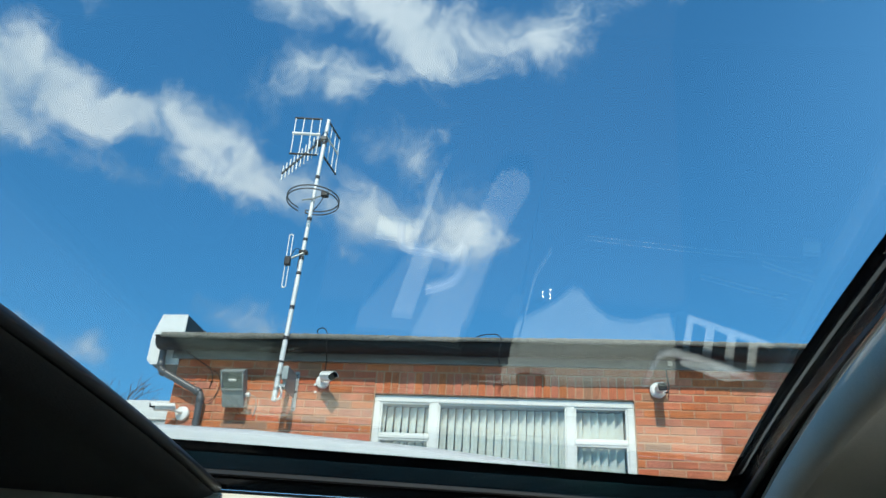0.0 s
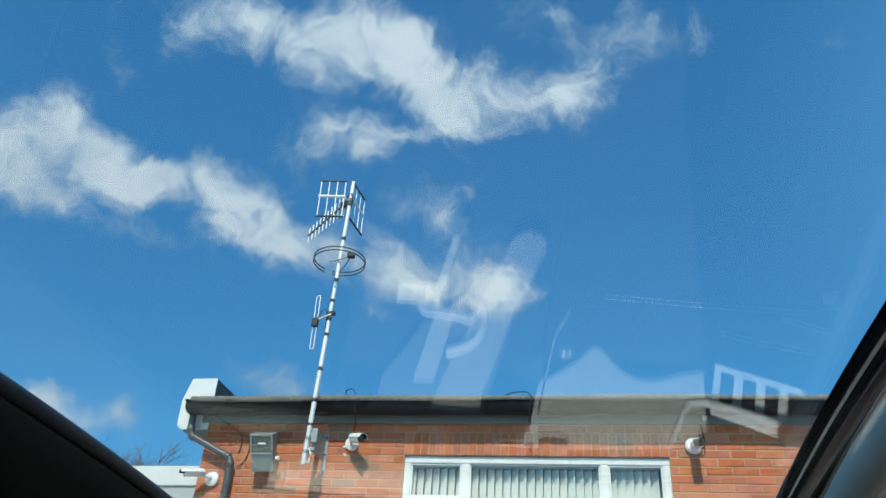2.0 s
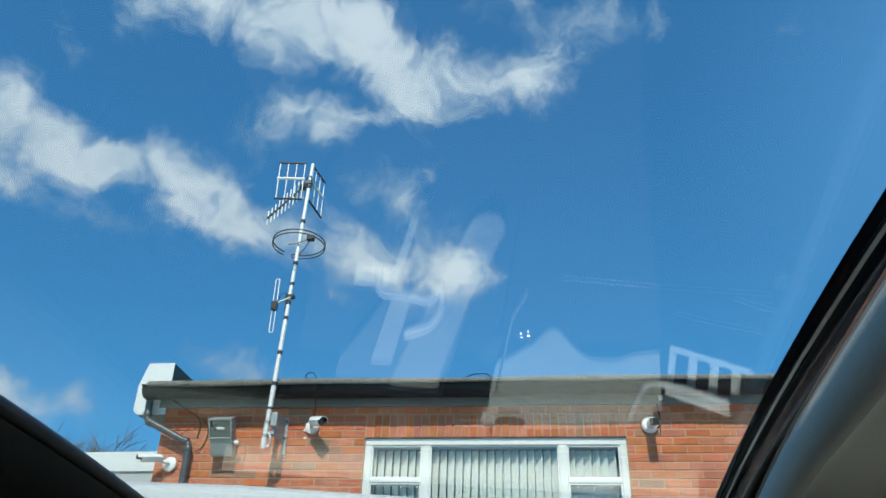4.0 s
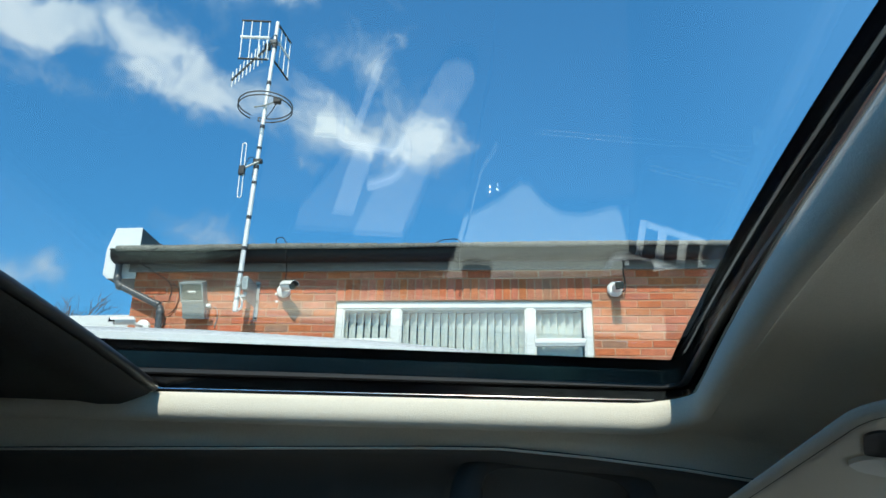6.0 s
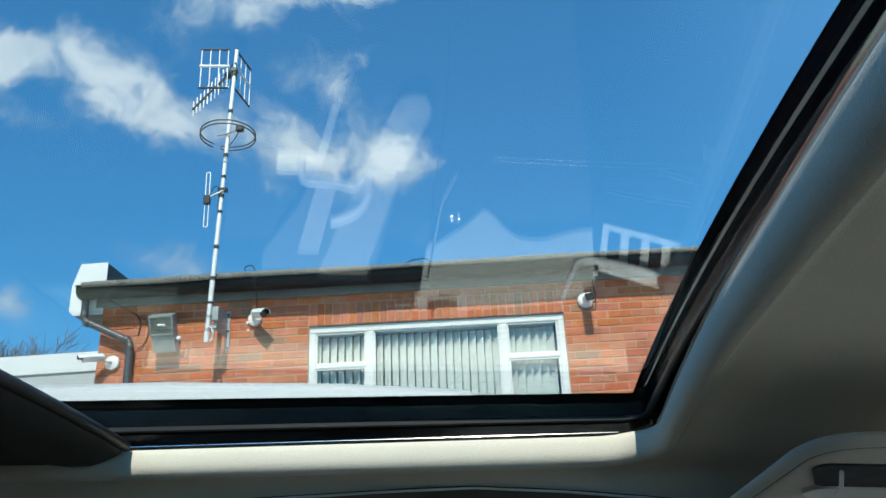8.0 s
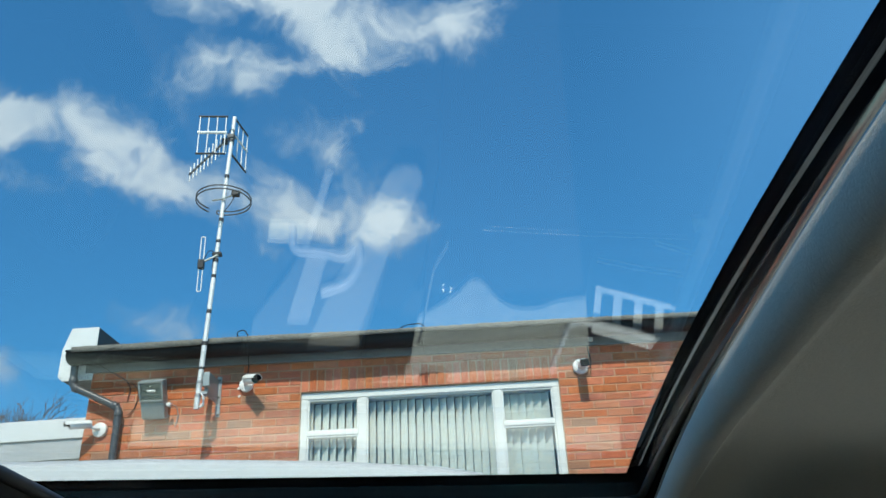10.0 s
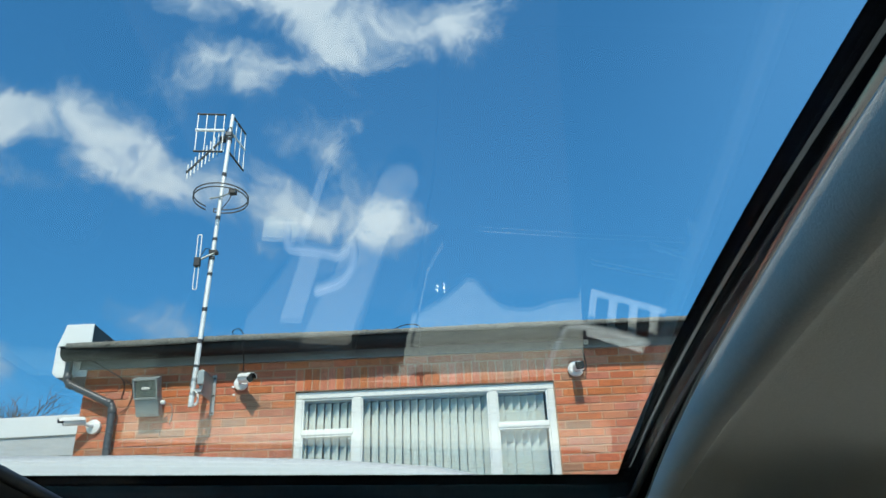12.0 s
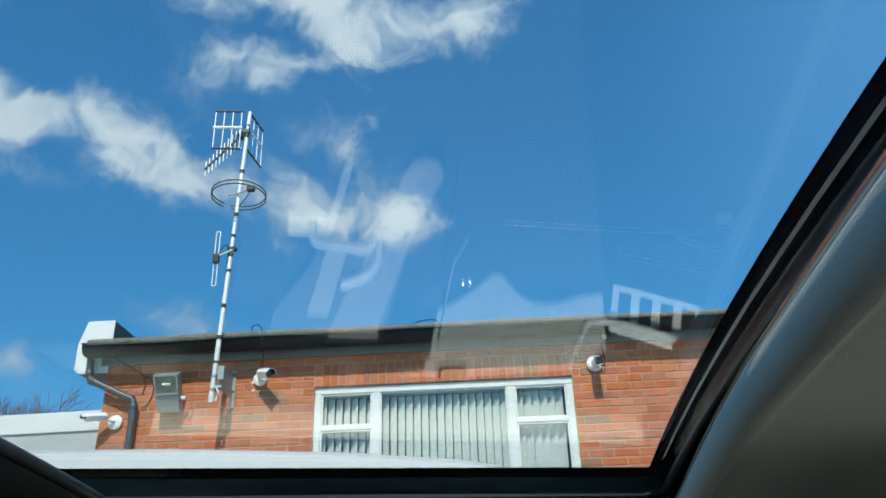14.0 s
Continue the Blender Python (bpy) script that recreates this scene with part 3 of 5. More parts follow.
def build_blinds():
    """Vertical fabric slats on a head rail behind the panes."""
    blind = thing("vertical_blind", "white vertical slat blind behind the window panes, part open", "blind")
    x0, x1, z0, z1 = WIN
    yb = WALL_Y + 0.136
    part("head_rail", boxed(x0 + 0.02, x1 - 0.02, yb - 0.02, yb + 0.02, z1 - 0.075, z1 - 0.04), M_UPVC, blind)
    rnd = random.Random(5)
    step, w = 0.0735, 0.089
    n = int((x1 - x0 - 0.08) / step)
    me = {}
    for i in range(n):
        x = x0 + 0.07 + step * i
        cream = x > 0.36
        key = cream
        if key not in me:
            bm = bmesh.new()
            top, bot = z1 - 0.085, z0 + 0.03
            rows = [[((u - 0.5) * w, math.sin(u * math.pi) * 0.003, z - 3) for u in (0, 0.25, 0.5, 0.75, 1)] for z in (top, top - 0.03, (top + bot) / 2, bot)]
            grid_mesh(bm, rows)
            thicken(bm, 0.0012)
            m = bpy.data.meshes.new("slat")
            bm.to_mesh(m)
            bm.free()
            m.materials.append(M_BLIND)
            me[key] = m
        ob = new("slat", me[key])
        ob.parent = blind
        ob.location = (x, yb, 3)
        ob.rotation_euler = (rnd.uniform(-0.006, 0.006), rnd.uniform(-0.003, 0.003), radians(-42 + rnd.uniform(-1.8, 1.8)))
    blind.matrix_basis = BUILD_TILT


# the whole building stands slightly out of level
PIVOT = Matrix.Translation((-0.33, 6.95, 3.35))
BUILD_TILT = PIVOT @ pose(0, 0, 0, 0, 0.72, 0) @ PIVOT.inverted()
build_shell()
build_gutter()
build_window()
build_blinds()


def build_downpipe():
    pipe = thing("downpipe", "dark grey plastic downpipe with an offset below the gutter end", "downpipe", (-3.22, 6.88, 0))
    pts = rounded([(-3.695, 6.86, 3.80), (-3.685, 6.86, 3.575), (-3.222, 6.88, 3.345), (-3.222, 6.88, 0.05)], 0.05, 6)
    part("pipe", swept(pts, 0.034, 16), M_PIPE, pipe, smooth="auto")
    for at, way in (((-3.687, 6.86, 3.63), (0, 0, 1)), ((-3.65, 6.862, 3.555), (0.46, 0.02, -0.23)), ((-3.26, 6.878, 3.365), (0.46, 0.02, -0.23)), ((-3.222, 6.88, 3.29), (0, 0, 1)), ((-3.222, 6.88, 1.7), (0, 0, 1))):
        bm = lathe(bmesh.new(), [(0.0385, -0.024), (0.0400, -0.022), (0.0400, 0.022), (0.0385, 0.024)], axis_pose(at, way), 16)
        part("pipe_socket", bm, M_PIPE, pipe, smooth="auto")
    for z in (2.35, 0.9):
        part("pipe_bracket", boxed(-3.262, -3.168, 6.865, 6.949, z - 0.015, z + 0.015, bevel=0.004), M_PIPE, pipe)


def build_verge_box():
    box_end = thing("verge_box", "large white boxed verge end with cut corners at the roof corner", "roof trim", (-3.7, 6.86, 3.66))
    outline = [(-3.815, 4.190), (-3.545, 4.190), (-3.545, 3.655), (-3.835, 3.655), (-3.882, 3.70), (-3.882, 3.965)]
    part("end_panel", prism(bmesh.new(), outline, "y", 6.925, 6.938, bevel=0.003), M_WHITE_CLAD, box_end, "bright white end panel")
    # body of the white box, coloured dark because its side is in shade
    inner = [(-3.812, 4.185), (-3.548, 4.185), (-3.548, 3.66), (-3.835, 3.66), (-3.876, 3.70), (-3.876, 3.94)]
    part("box_sides", prism(bmesh.new(), inner, "y", 6.938, 9.4), M_BOX_SHADE, box_end, "sides of the white box running back over the roof, painted dark for shade")
    for x, z in ((-3.79, 4.16), (-3.62, 4.17), (-3.85, 3.69)):
        bm = lathe(bmesh.new(), [(0.007, 0), (0.007, 0.003), (0.004, 0.005)], axis_pose((x, 6.925, z), (0, -1, 0)), 8)
        part("screw", bm, M_GALV, box_end)


def build_aerial():
    """Pole with its wall bracket, a corner-reflector aerial, a ring aerial and a folded dipole."""
    mast = thing("aerial_mast", "leaning aluminium aerial pole on a wall bracket, banded with dark tape", "aerial mast", (-2.43, 6.72, 3.2))
    foot, head = Vector((-2.438, 6.725, 3.24)), Vector((-2.287, 6.695, 6.43))
    low, high = foot.copy(), head.copy()
    clear = lambda p: Vector((0, -0.07, 1.25)).lerp(p, 0.9866)      # stands 9 cm clear of the gutter
    at = lambda z: clear(low.lerp(high, (z - low.z) / (high.z - low.z)))
    foot, head = clear(foot), clear(head)
    part("pole", swept([foot, at(3.9), at(3.92), at(4.5), at(4.52), head], 0.02, 14, radii=[0.024, 0.024, 0.0225, 0.0225, 0.020, 0.020]), M_ALU, mast, smooth="auto")
    for z, h in ((6.12, 0.018), (5.68, 0.02), (5.17, 0.02), (4.93, 0.015), (4.72, 0.02), (4.55, 0.015), (4.18, 0.02), (3.86, 0.02), (3.62, 0.012)):
        r = 0.0255 if z < 4 else 0.0235
        part("tape_band", lathe(bmesh.new(), [(r, -h), (r + 0.001, 0), (r, h)], axis_pose(at(z), head - foot), 14), M_TAPE, mast)
    # galvanised bracket on the wall
    part("wall_plate", boxed(-2.334, -2.292, WALL_Y - 0.012, WALL_Y - 0.002, 3.215, 3.60, bevel=0.002), M_GALV, mast, "pale wall plate with three bolts")
    part("bracket_web", boxed(-2.324, -2.318, WALL_Y - 0.294, WALL_Y - 0.012, 3.33, 3.56), M_FLOOD, mast, "galvanised steel stand-off bracket")
    part("bracket_flange", boxed(-2.352, -2.318, WALL_Y - 0.300, WALL_Y - 0.294, 3.33, 3.56, bevel=0.002), M_FLOOD, mast)
    for z in (3.235, 3.40, 3.565):
        part("plate_bolt", lathe(bmesh.new(), [(0.010, 0), (0.010, 0.005), (0.006, 0.012), (0.003, 0.013)], axis_pose((-2.309, WALL_Y - 0.012, z), (0, -1, 0)), 8), M_BLACK, mast)
    for z in (3.36, 3.49):
        p = at(z)
        part("clamp_arm", boxed(p.x - 0.01, -2.318, p.y - 0.005, p.y + 0.035, z - 0.014, z + 0.014, bevel=0.003), M_GALV, mast)
        part("clamp_band", lathe(bmesh.new(), [(0.027, -0.014), (0.029, 0), (0.027, 0.014)], axis_pose(p, head - foot), 14), M_GALV, mast)
    # cable wound at the foot and down the pole
    pts = [at(3.33) + Vector((0.036 * math.cos(a) + 0.022, -0.030 + 0.003 * a, 0.062 * math.sin(a) - 0.01)) for a in [i * 0.35 for i in range(54)]]
    part("cable_coil", swept(pts, 0.0048, 6), M_CABLE_WHITE, mast, "coil of white cable tied at the foot", smooth=True)
    pts = [at(6.1 - 0.05 * i) + Vector((0.010 * math.cos(i * 0.5), 0.024, 0)) for i in range(55)]
    part("down_lead", swept(pts, 0.0035, 6), M_CABLE, mast, smooth=True)
    part("connection_box", boxed(-2.353, -2.294, 6.59, 6.649, 3.41, 3.54, bevel=0.008), M_FLOOD, mast)

    # corner-reflector television aerial
    tv = thing("television_aerial", "aluminium television aerial with corner reflectors and short boom rods", "aerial", head)
    hub = at(6.20)
    d1, d2, boom = Vector((-1, -0.14, 0)).normalized(), Vector((0.14, 1, 0)).normalized(), Vector((-0.72, 0.69, 0)).normalized()
    for d, start, span in ((d1, 0.075, 0.27), (d2, 0.02, 0.34)):
        o = hub + d * start
        for z, r, m in ((0.235, 0.011, M_BLACK), (-0.235, 0.011, M_BLACK), (0.03, 0.016 if d is d1 else 0.010, M_ALU)):
            part("reflector_bar", swept([o + Vector((0, 0, z)) - d * 0.015, o + d * (span + 0.015) + Vector((0, 0, z))], r, 8), m, tv)
        for i in range(4):
            p = o + d * span * i / 3
            part("reflector_rod", swept([p + Vector((0, 0, -0.235)), p + Vector((0, 0, 0.235))], 0.0060, 8), M_ALU, tv)
    b0, b1 = hub + Vector((0, -0.02, -0.02)), hub + boom * 0.94 + Vector((0, 0, -0.03))
    part("boom", swept([b0, b1], 0.0125, 8), M_DARK_ALU, tv)
    for i in range(9):
        p = b0.lerp(b1, 0.26 + 0.74 * i / 8.2)
        h = 0.135 - 0.005 * i
        part("director_rod", swept([p + Vector((0, 0, -h)), p + Vector((0, 0, h))], 0.0078, 8), M_ALU, tv)
        part("rod_clip", boxed(p.x - 0.011, p.x + 0.011, p.y - 0.011, p.y + 0.011, p.z - 0.018, p.z + 0.018, bevel=0.003), M_BLACK, tv)
    p = b0.lerp(b1, 0.14)
    part("feed_box", boxed(p.x - 0.03, p.x + 0.03, p.y - 0.03, p.y + 0.03, p.z - 0.03, p.z + 0.03, bevel=0.008), M_BLACK, tv)
    part("feed_dipole", swept(rounded([p + Vector((-0.03, 0.03, -0.13)), p + Vector((-0.03, 0.03, 0.13)), p + Vector((0.0, 0.04, 0.13)), p + Vector((0.0, 0.04, -0.13)), p + Vector((-0.03, 0.03, -0.13))], 0.02, 4), 0.005, 8), M_ALU, tv)
    part("mast_clamp", boxed(hub.x - 0.04, hub.x + 0.03, hub.y - 0.035, hub.y + 0.03, hub.z - 0.05, hub.z + 0.0, bevel=0.008), M_DARK_ALU, tv)
    pts = rounded([p, p + Vector((0.05, -0.05, 0.09)), hub + Vector((0.03, -0.05, 0.05)), hub + Vector((0.03, -0.03, -0.15))], 0.06, 5)
    part("loop_cable", swept(pts, 0.005, 6), M_CABLE, tv, smooth=True)

    # ring aerial
    ring = thing("ring_aerial", "bent aluminium ring radio aerial clamped round the pole", "aerial", at(5.40))
    c = at(5.42)
    R = 0.268
    def arc(r, dz, a0, a1, n=44):
        return [c + Vector((r * math.cos(radians(a0 + (a1 - a0) * i / n)), r * math.sin(radians(a0 + (a1 - a0) * i / n)), dz)) for i in range(n + 1)]
    part("ring_tube", swept(arc(R, 0.0, 141, 482), 0.0072, 8), M_DARK_ALU, ring, smooth="auto")
    part("ring_tube", swept(arc(R, -0.040, 141, 482), 0.0072, 8), M_DARK_ALU, ring, smooth="auto")
    for a in (482,):
        e0, e1 = arc(R, 0.0, a, a, 1)[0], arc(R, -0.040, a, a, 1)[0]
        part("ring_end", swept([e0, e1], 0.0070, 8), M_DARK_ALU, ring)
    q = c + Vector((R * 0.56, -0.10, -0.015))
    part("ring_box", boxed(q.x - 0.038, q.x + 0.038, q.y - 0.03, q.y + 0.03, q.z - 0.028, q.z + 0.028, bevel=0.01), M_BLACK, ring)
    part("ring_arm", swept(rounded([c + Vector((-0.11, -0.01, -0.02)), c + Vector((0, -0.03, -0.02)), q, c + Vector((R * 0.80, -R * 0.58, -0.02))], 0.04, 4), 0.009, 8), M_FLOOD, ring)
    part("ring_lead", swept(rounded([q, q + Vector((-0.03, -0.02, -0.11)), c + Vector((0.02, -0.02, -0.16))], 0.06, 5), 0.0045, 6), M_CABLE, ring)

    # upright folded dipole
    dip = thing("dipole_aerial", "upright folded dipole aerial on a short arm from the pole", "aerial", at(4.76))
    z0, z1, x, dy = 4.323, 4.905, -2.452, 6.55
    w = 0.019
    for end in (z1, z0):
        pts = [(x - w, dy, 4.614), (x - w, dy, end), (x + w, dy, end), (x + w, dy, 4.614)]
        part("dipole_loop", swept(rounded(pts, 0.02, 5), 0.0055, 8), M_ALU, dip, smooth="auto")
    c = at(4.785)
    part("dipole_box", boxed(x - 0.03, x + 0.03, dy - 0.025, dy + 0.025, 4.560, 4.655, bevel=0.009), M_BLACK, dip)
    part("dipole_arm", swept([(x, dy, 4.625), c + Vector((0.04, -0.01, 0.0))], 0.011, 8), M_FLOOD, dip)
    part("dipole_clamp", boxed(c.x - 0.035, c.x + 0.05, c.y - 0.03, c.y + 0.03, c.z - 0.018, c.z + 0.018, bevel=0.006), M_BLACK, dip)
    part("dipole_lead", swept(rounded([(x + 0.02, dy, 4.655), (x + 0.07, dy - 0.01, 4.75), at(4.81) + Vector((-0.02, -0.02, 0)), at(4.6) + Vector((-0.02, -0.02, 0))], 0.05, 5), 0.004, 6), M_CABLE, dip)


def build_floodlight():
    lamp = thing("floodlight", "grey halogen floodlight with ribbed lower housing, unlit, on the brick wall", "floodlight", (-2.85, 6.8, 3.37))
    m = Matrix.Translation((-2.868, 6.745, 3.352)) @ pose(0, 0, 0, 27, 0, 0)
    def put(name, bm, mat, label=""):
        bmesh.ops.transform(bm, matrix=m, verts=bm.verts)
        return part(name, bm, mat, lamp, label, smooth="auto")
    outline = [(-0.114, 0.178), (0.114, 0.178), (0.106, -0.178), (-0.106, -0.178)]
    body = put("housing", prism(bmesh.new(), outline, "y", 0.03, 0.12, bevel=0.01), M_FLOOD)
    put("lower_cover", boxed(-0.108, 0.108, 0.010, 0.036, -0.170, -0.014, bevel=0.008), M_FLOOD, "plain grey cover below the glass")
    for k in range(7):
        z = -0.150 + 0.021 * k
        put("rib", boxed(-0.100, 0.100, 0.0075, 0.014, z - 0.0022, z + 0.0022, bevel=0.001), M_FLOOD)
    bm = bmesh.new()
    for a in ((-0.112, 0.112, -0.004, 0.034, 0.160, 0.178), (-0.110, 0.110, -0.002, 0.034, -0.012, 0.004), (-0.112, -0.096, 0.000, 0.034, 0.004, 0.160), (0.096, 0.112, 0.000, 0.034, 0.004, 0.160)):
        box(bm, *a, bevel=0.003)
    put("front_frame", bm, M_FLOOD)
    bm = bmesh.new()
    grid_mesh(bm, [[(x, 0.027 - 0.012 * abs(x) / 0.1, z) for x in (-0.098, -0.05, 0, 0.05, 0.098)] for z in (0.008, 0.05, 0.10, 0.155)])
    put("reflector", bm, M_REFLECTOR, "dimpled metal reflector")
    put("lamp_glass", boxed(-0.098, 0.098, 0.011, 0.014, 0.008, 0.155), M_PANE).visible_shadow = False
    put("tube", swept([(-0.040, 0.016, 0.088), (-0.034, 0.016, 0.088), (0.034, 0.016, 0.084), (0.040, 0.016, 0.084)], 0.012, 10, radii=[0.005, 0.013, 0.013, 0.005]), M_UPVC)
    put("hinge_knob", lathe(bmesh.new(), [(0.02, 0), (0.022, 0.01), (0.022, 0.035), (0.015, 0.04)], axis_pose((0.112, 0.07, -0.06), (1, 0, 0)), 12), M_CAM_WHITE)
    part("wall_mount", boxed(-2.91, -2.82, 6.80, 6.948, 3.36, 3.44, bevel=0.01), M_FLOOD, lamp)


def bullet_camera(name_at, aim, wall_at, label, length=0.17, r=0.036, shade=True, foot=1.0):
    """A white bullet camera: round base on the wall, jointed arm, body, hood and dark lens."""
    cam_thing = thing("security_camera", label, "security camera", wall_at, group="security cameras on the wall")
    a, w = Vector(name_at), Vector(wall_at)
    aim = Vector(aim).normalized()
    part("base", lathe(bmesh.new(), [(0.052 * foot, -0.002), (0.054 * foot, 0.014), (0.05 * foot, 0.03), (0.03, 0.042)], axis_pose(w, (0, -1, 0)), 20), M_CAM_WHITE, cam_thing, smooth="auto")
    part("arm", swept(rounded([w + Vector((0, -0.02, 0)), w + Vector((0, -0.055, 0)), a], 0.03, 5), 0.016, 10), M_CAM_WHITE, cam_thing, smooth="auto")
    m = axis_pose(a - aim * length * 0.45, aim)
    part("barrel", lathe(bmesh.new(), [(r * 0.75, 0), (r, 0.012), (r, length - 0.004), (r * 0.93, length)], m, 20), M_CAM_WHITE, cam_thing, smooth="auto")
    part("lens_face", lathe(bmesh.new(), [(r * 0.93, length - 0.002), (r * 0.90, length + 0.004), (r * 0.4, length + 0.003)], m, 20), M_LENS, cam_thing, "glossy black lens face", smooth="auto")
    if shade:
        side = aim.cross(Vector((0, 0, 1))).normalized()
        up = side.cross(aim)
        rows = []
        for s in (0.015, length * 0.5, length - 0.012, length + 0.040):
            o = a - aim * length * 0.45 + aim * s
            rows.append([o + (side * math.cos(radians(k)) + up * math.sin(radians(k))) * (r + 0.006) for k in range(5, 176, 17)])
        bm = bmesh.new()
        grid_mesh(bm, rows)
        thicken(bm, 0.003)
        hood = part("sun_hood", bm, M_CAM_WHITE, cam_thing, smooth="auto")
        # black skin under the white hood paints in the shade there
        bm = bmesh.new()
        grid_mesh(bm, [[p - (p - (a + aim * ((p - a).dot(aim)))).normalized() * 0.0045 for p in row] for row in rows[2:]])
        part("hood_shade", bm, M_LENS, hood, "inside of the hood, painted black for its shade", smooth="auto")


def turret_camera():
    t = thing("security_camera", "white security camera with a dark square face, seen end on", "security camera", (1.083, 6.94, 3.46), group="security cameras on the wall")
    part("base", lathe(bmesh.new(), [(0.070, -0.002), (0.074, 0.010), (0.072, 0.030), (0.056, 0.044)], axis_pose((1.083, 6.948, 3.462), (0, -1, 0)), 24), M_CAM_WHITE, t, smooth="auto")
    m = axis_pose((1.083, 6.915, 3.462), (0.045, -0.95, -0.16))
    part("barrel", lathe(bmesh.new(), [(0.030, 0.0), (0.040, 0.05), (0.043, 0.06), (0.043, 0.190), (0.040, 0.198)], m, 20), M_CAM_WHITE, t, smooth="auto")
    bm = bmesh.new()
    box(bm, -0.040, 0.040, -0.034, 0.034, 0.194, 0.208, bevel=0.006, m=m @ pose(0, 0, 0, 0, 0, 8))
    part("lens_face", bm, M_LENS, t, "dark square lens face")
    pts = rounded([(1.12, 6.93, 3.44), (1.165, 6.89, 3.43), (1.185, 6.92, 3.50), (1.172, 6.94, 3.60), (1.17, 6.93, 3.72)], 0.05, 6)
    part("tail_cable", swept(pts, 0.0065, 6), M_CABLE, t, smooth=True)
    part("cable_box", boxed(1.185, 1.225, 6.890, 6.905, 3.685, 3.735, bevel=0.004), M_CAM_WHITE, t)


def loose_cable(name, pts, r, label, mat=M_CABLE, round_off=0.08):
    if name == "eaves_cable":      # hung over the front of the gutter
        pts = [(x, y - 0.05, z - 0.018) if y < 6.80 else (x, y, z) for x, y, z in pts]
    ob = part(name, swept(rounded(pts, round_off, 6), r, 6), mat, smooth=True)
    tagged(ob, label, "cable")


def build_cables():
    loose_cable("eaves_cable", [(-2.11, 6.86, 3.90), (-2.12, 6.78, 3.975), (-2.04, 6.76, 3.99), (-1.98, 6.72, 3.90), (-1.99, 6.72, 3.80), (-2.03, 6.90, 3.70), (-2.05, 6.94, 3.58)], 0.005, "black cable looping over the gutter to a security camera")
    loose_cable("eaves_cable", [(-0.64, 6.86, 3.90), (-0.52, 6.76, 3.925), (-0.38, 6.72, 3.915), (-0.33, 6.70, 3.87), (-0.36, 6.72, 3.72), (-0.36, 6.90, 3.685)], 0.005, "black cable dropping over the gutter edge")
    loose_cable("eaves_cable", [(-3.44, 6.86, 3.90), (-3.32, 6.78, 3.95), (-3.19, 6.74, 3.93), (-3.27, 6.70, 3.86), (-3.42, 6.71, 3.76), (-3.34, 6.90, 3.70), (-3.20, 6.94, 3.62), (-3.16, 6.94, 3.54), (-3.18, 6.94, 3.42)], 0.0045, "thin black cable hanging from the gutter to the brick wall")
    loose_cable("wall_cable", [(-3.16, 6.94, 3.60), (-3.09, 6.94, 3.54), (-3.075, 6.94, 3.44), (-3.11, 6.94, 3.33), (-3.17, 6.93, 3.28)], 0.004, "thin black cable clipped to the brickwork")
    loose_cable("wall_cable", [(-2.74, 6.86, 3.33), (-2.69, 6.90, 3.34), (-2.675, 6.94, 3.26), (-2.70, 6.94, 3.15)], 0.004, "short grey cable below the floodlight", M_FLOOD)
    for x, z in ((-2.13, 3.475), (-2.12, 3.40)):
        ob = part("wall_plug", lathe(bmesh.new(), [(0.014, 0), (0.012, 0.006), (0.004, 0.008)], axis_pose((x, 6.949, z), (0, -1, 0)), 10), M_CAM_WHITE)
        tagged(ob, "small white plug in the brick wall", "wall plug", group="plugs in the brick wall")


build_downpipe()
build_verge_box()
build_aerial()
build_floodlight()
bullet_camera((-1.985, 6.80, 3.508), (0.74, -0.62, -0.20), (-2.055, 6.948, 3.500), "white bullet security camera with a black face on the wall", 0.155, 0.041, foot=1.25)
bullet_camera((-3.51, 6.80, 3.185), (-0.76, -0.62, -0.17), (-3.40, 6.948, 3.165), "white bullet security camera pointing along the wall end", 0.19, 0.034, foot=1.3)
turret_camera()
build_cables()


# ---- beyond the building ----
def build_neighbour():
    hall = thing("neighbour_building", "low neighbouring building with a white fascia and pale walls", "building", (-9, 8.5, 0))
    part("upper_fascia", boxed(-16, -3.75, 8.50, 8.56, 3.515, 3.745, bevel=0.006), M_WHITE_CLAD, hall, "bright white upper fascia band")
    part("lower_fascia", boxed(-16, -3.75, 8.525, 8.58, 3.29, 3.513, bevel=0.004), M_GREY_CLAD, hall, "pale grey lower fascia band")
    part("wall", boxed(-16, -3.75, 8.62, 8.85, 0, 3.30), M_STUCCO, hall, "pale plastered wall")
    part("roof", boxed(-16, -3.75, 8.585, 15, 3.31, 3.70), M_FELT, hall)


def build_railing():
    rail = thing("stair_railing", "black metal stair railing with upright bars before a pale wall", "railing", (-4.3, 7.9, 0))
    for x0, x1, z0, z1 in ((-5.2, -4.45, 1.35, 2.05), (-4.45, -3.7, 2.05, 2.05)):
        part("handrail", swept([(x0, 7.9, z0), (x1, 7.9, z1)], 0.022, 8), M_RAIL, rail)
        part("bottom_rail", swept([(x0, 7.9, z0 - 0.9), (x1, 7.9, z1 - 0.9)], 0.015, 8), M_RAIL, rail)
        n = 7
        for i in range(n):
            x, z = x0 + (x1 - x0) * (i + 0.5) / n, z0 + (z1 - z0) * (i + 0.5) / n
            part("baluster", swept([(x, 7.9, z - 0.9), (x, 7.9, z)], 0.009, 6), M_RAIL, rail)
    for x, z in ((-5.2, 1.35), (-4.45, 2.05), (-3.7, 2.05)):
        part("newel", swept([(x, 7.9, 0), (x, 7.9, z + 0.04)], 0.024, 8), M_RAIL, rail)


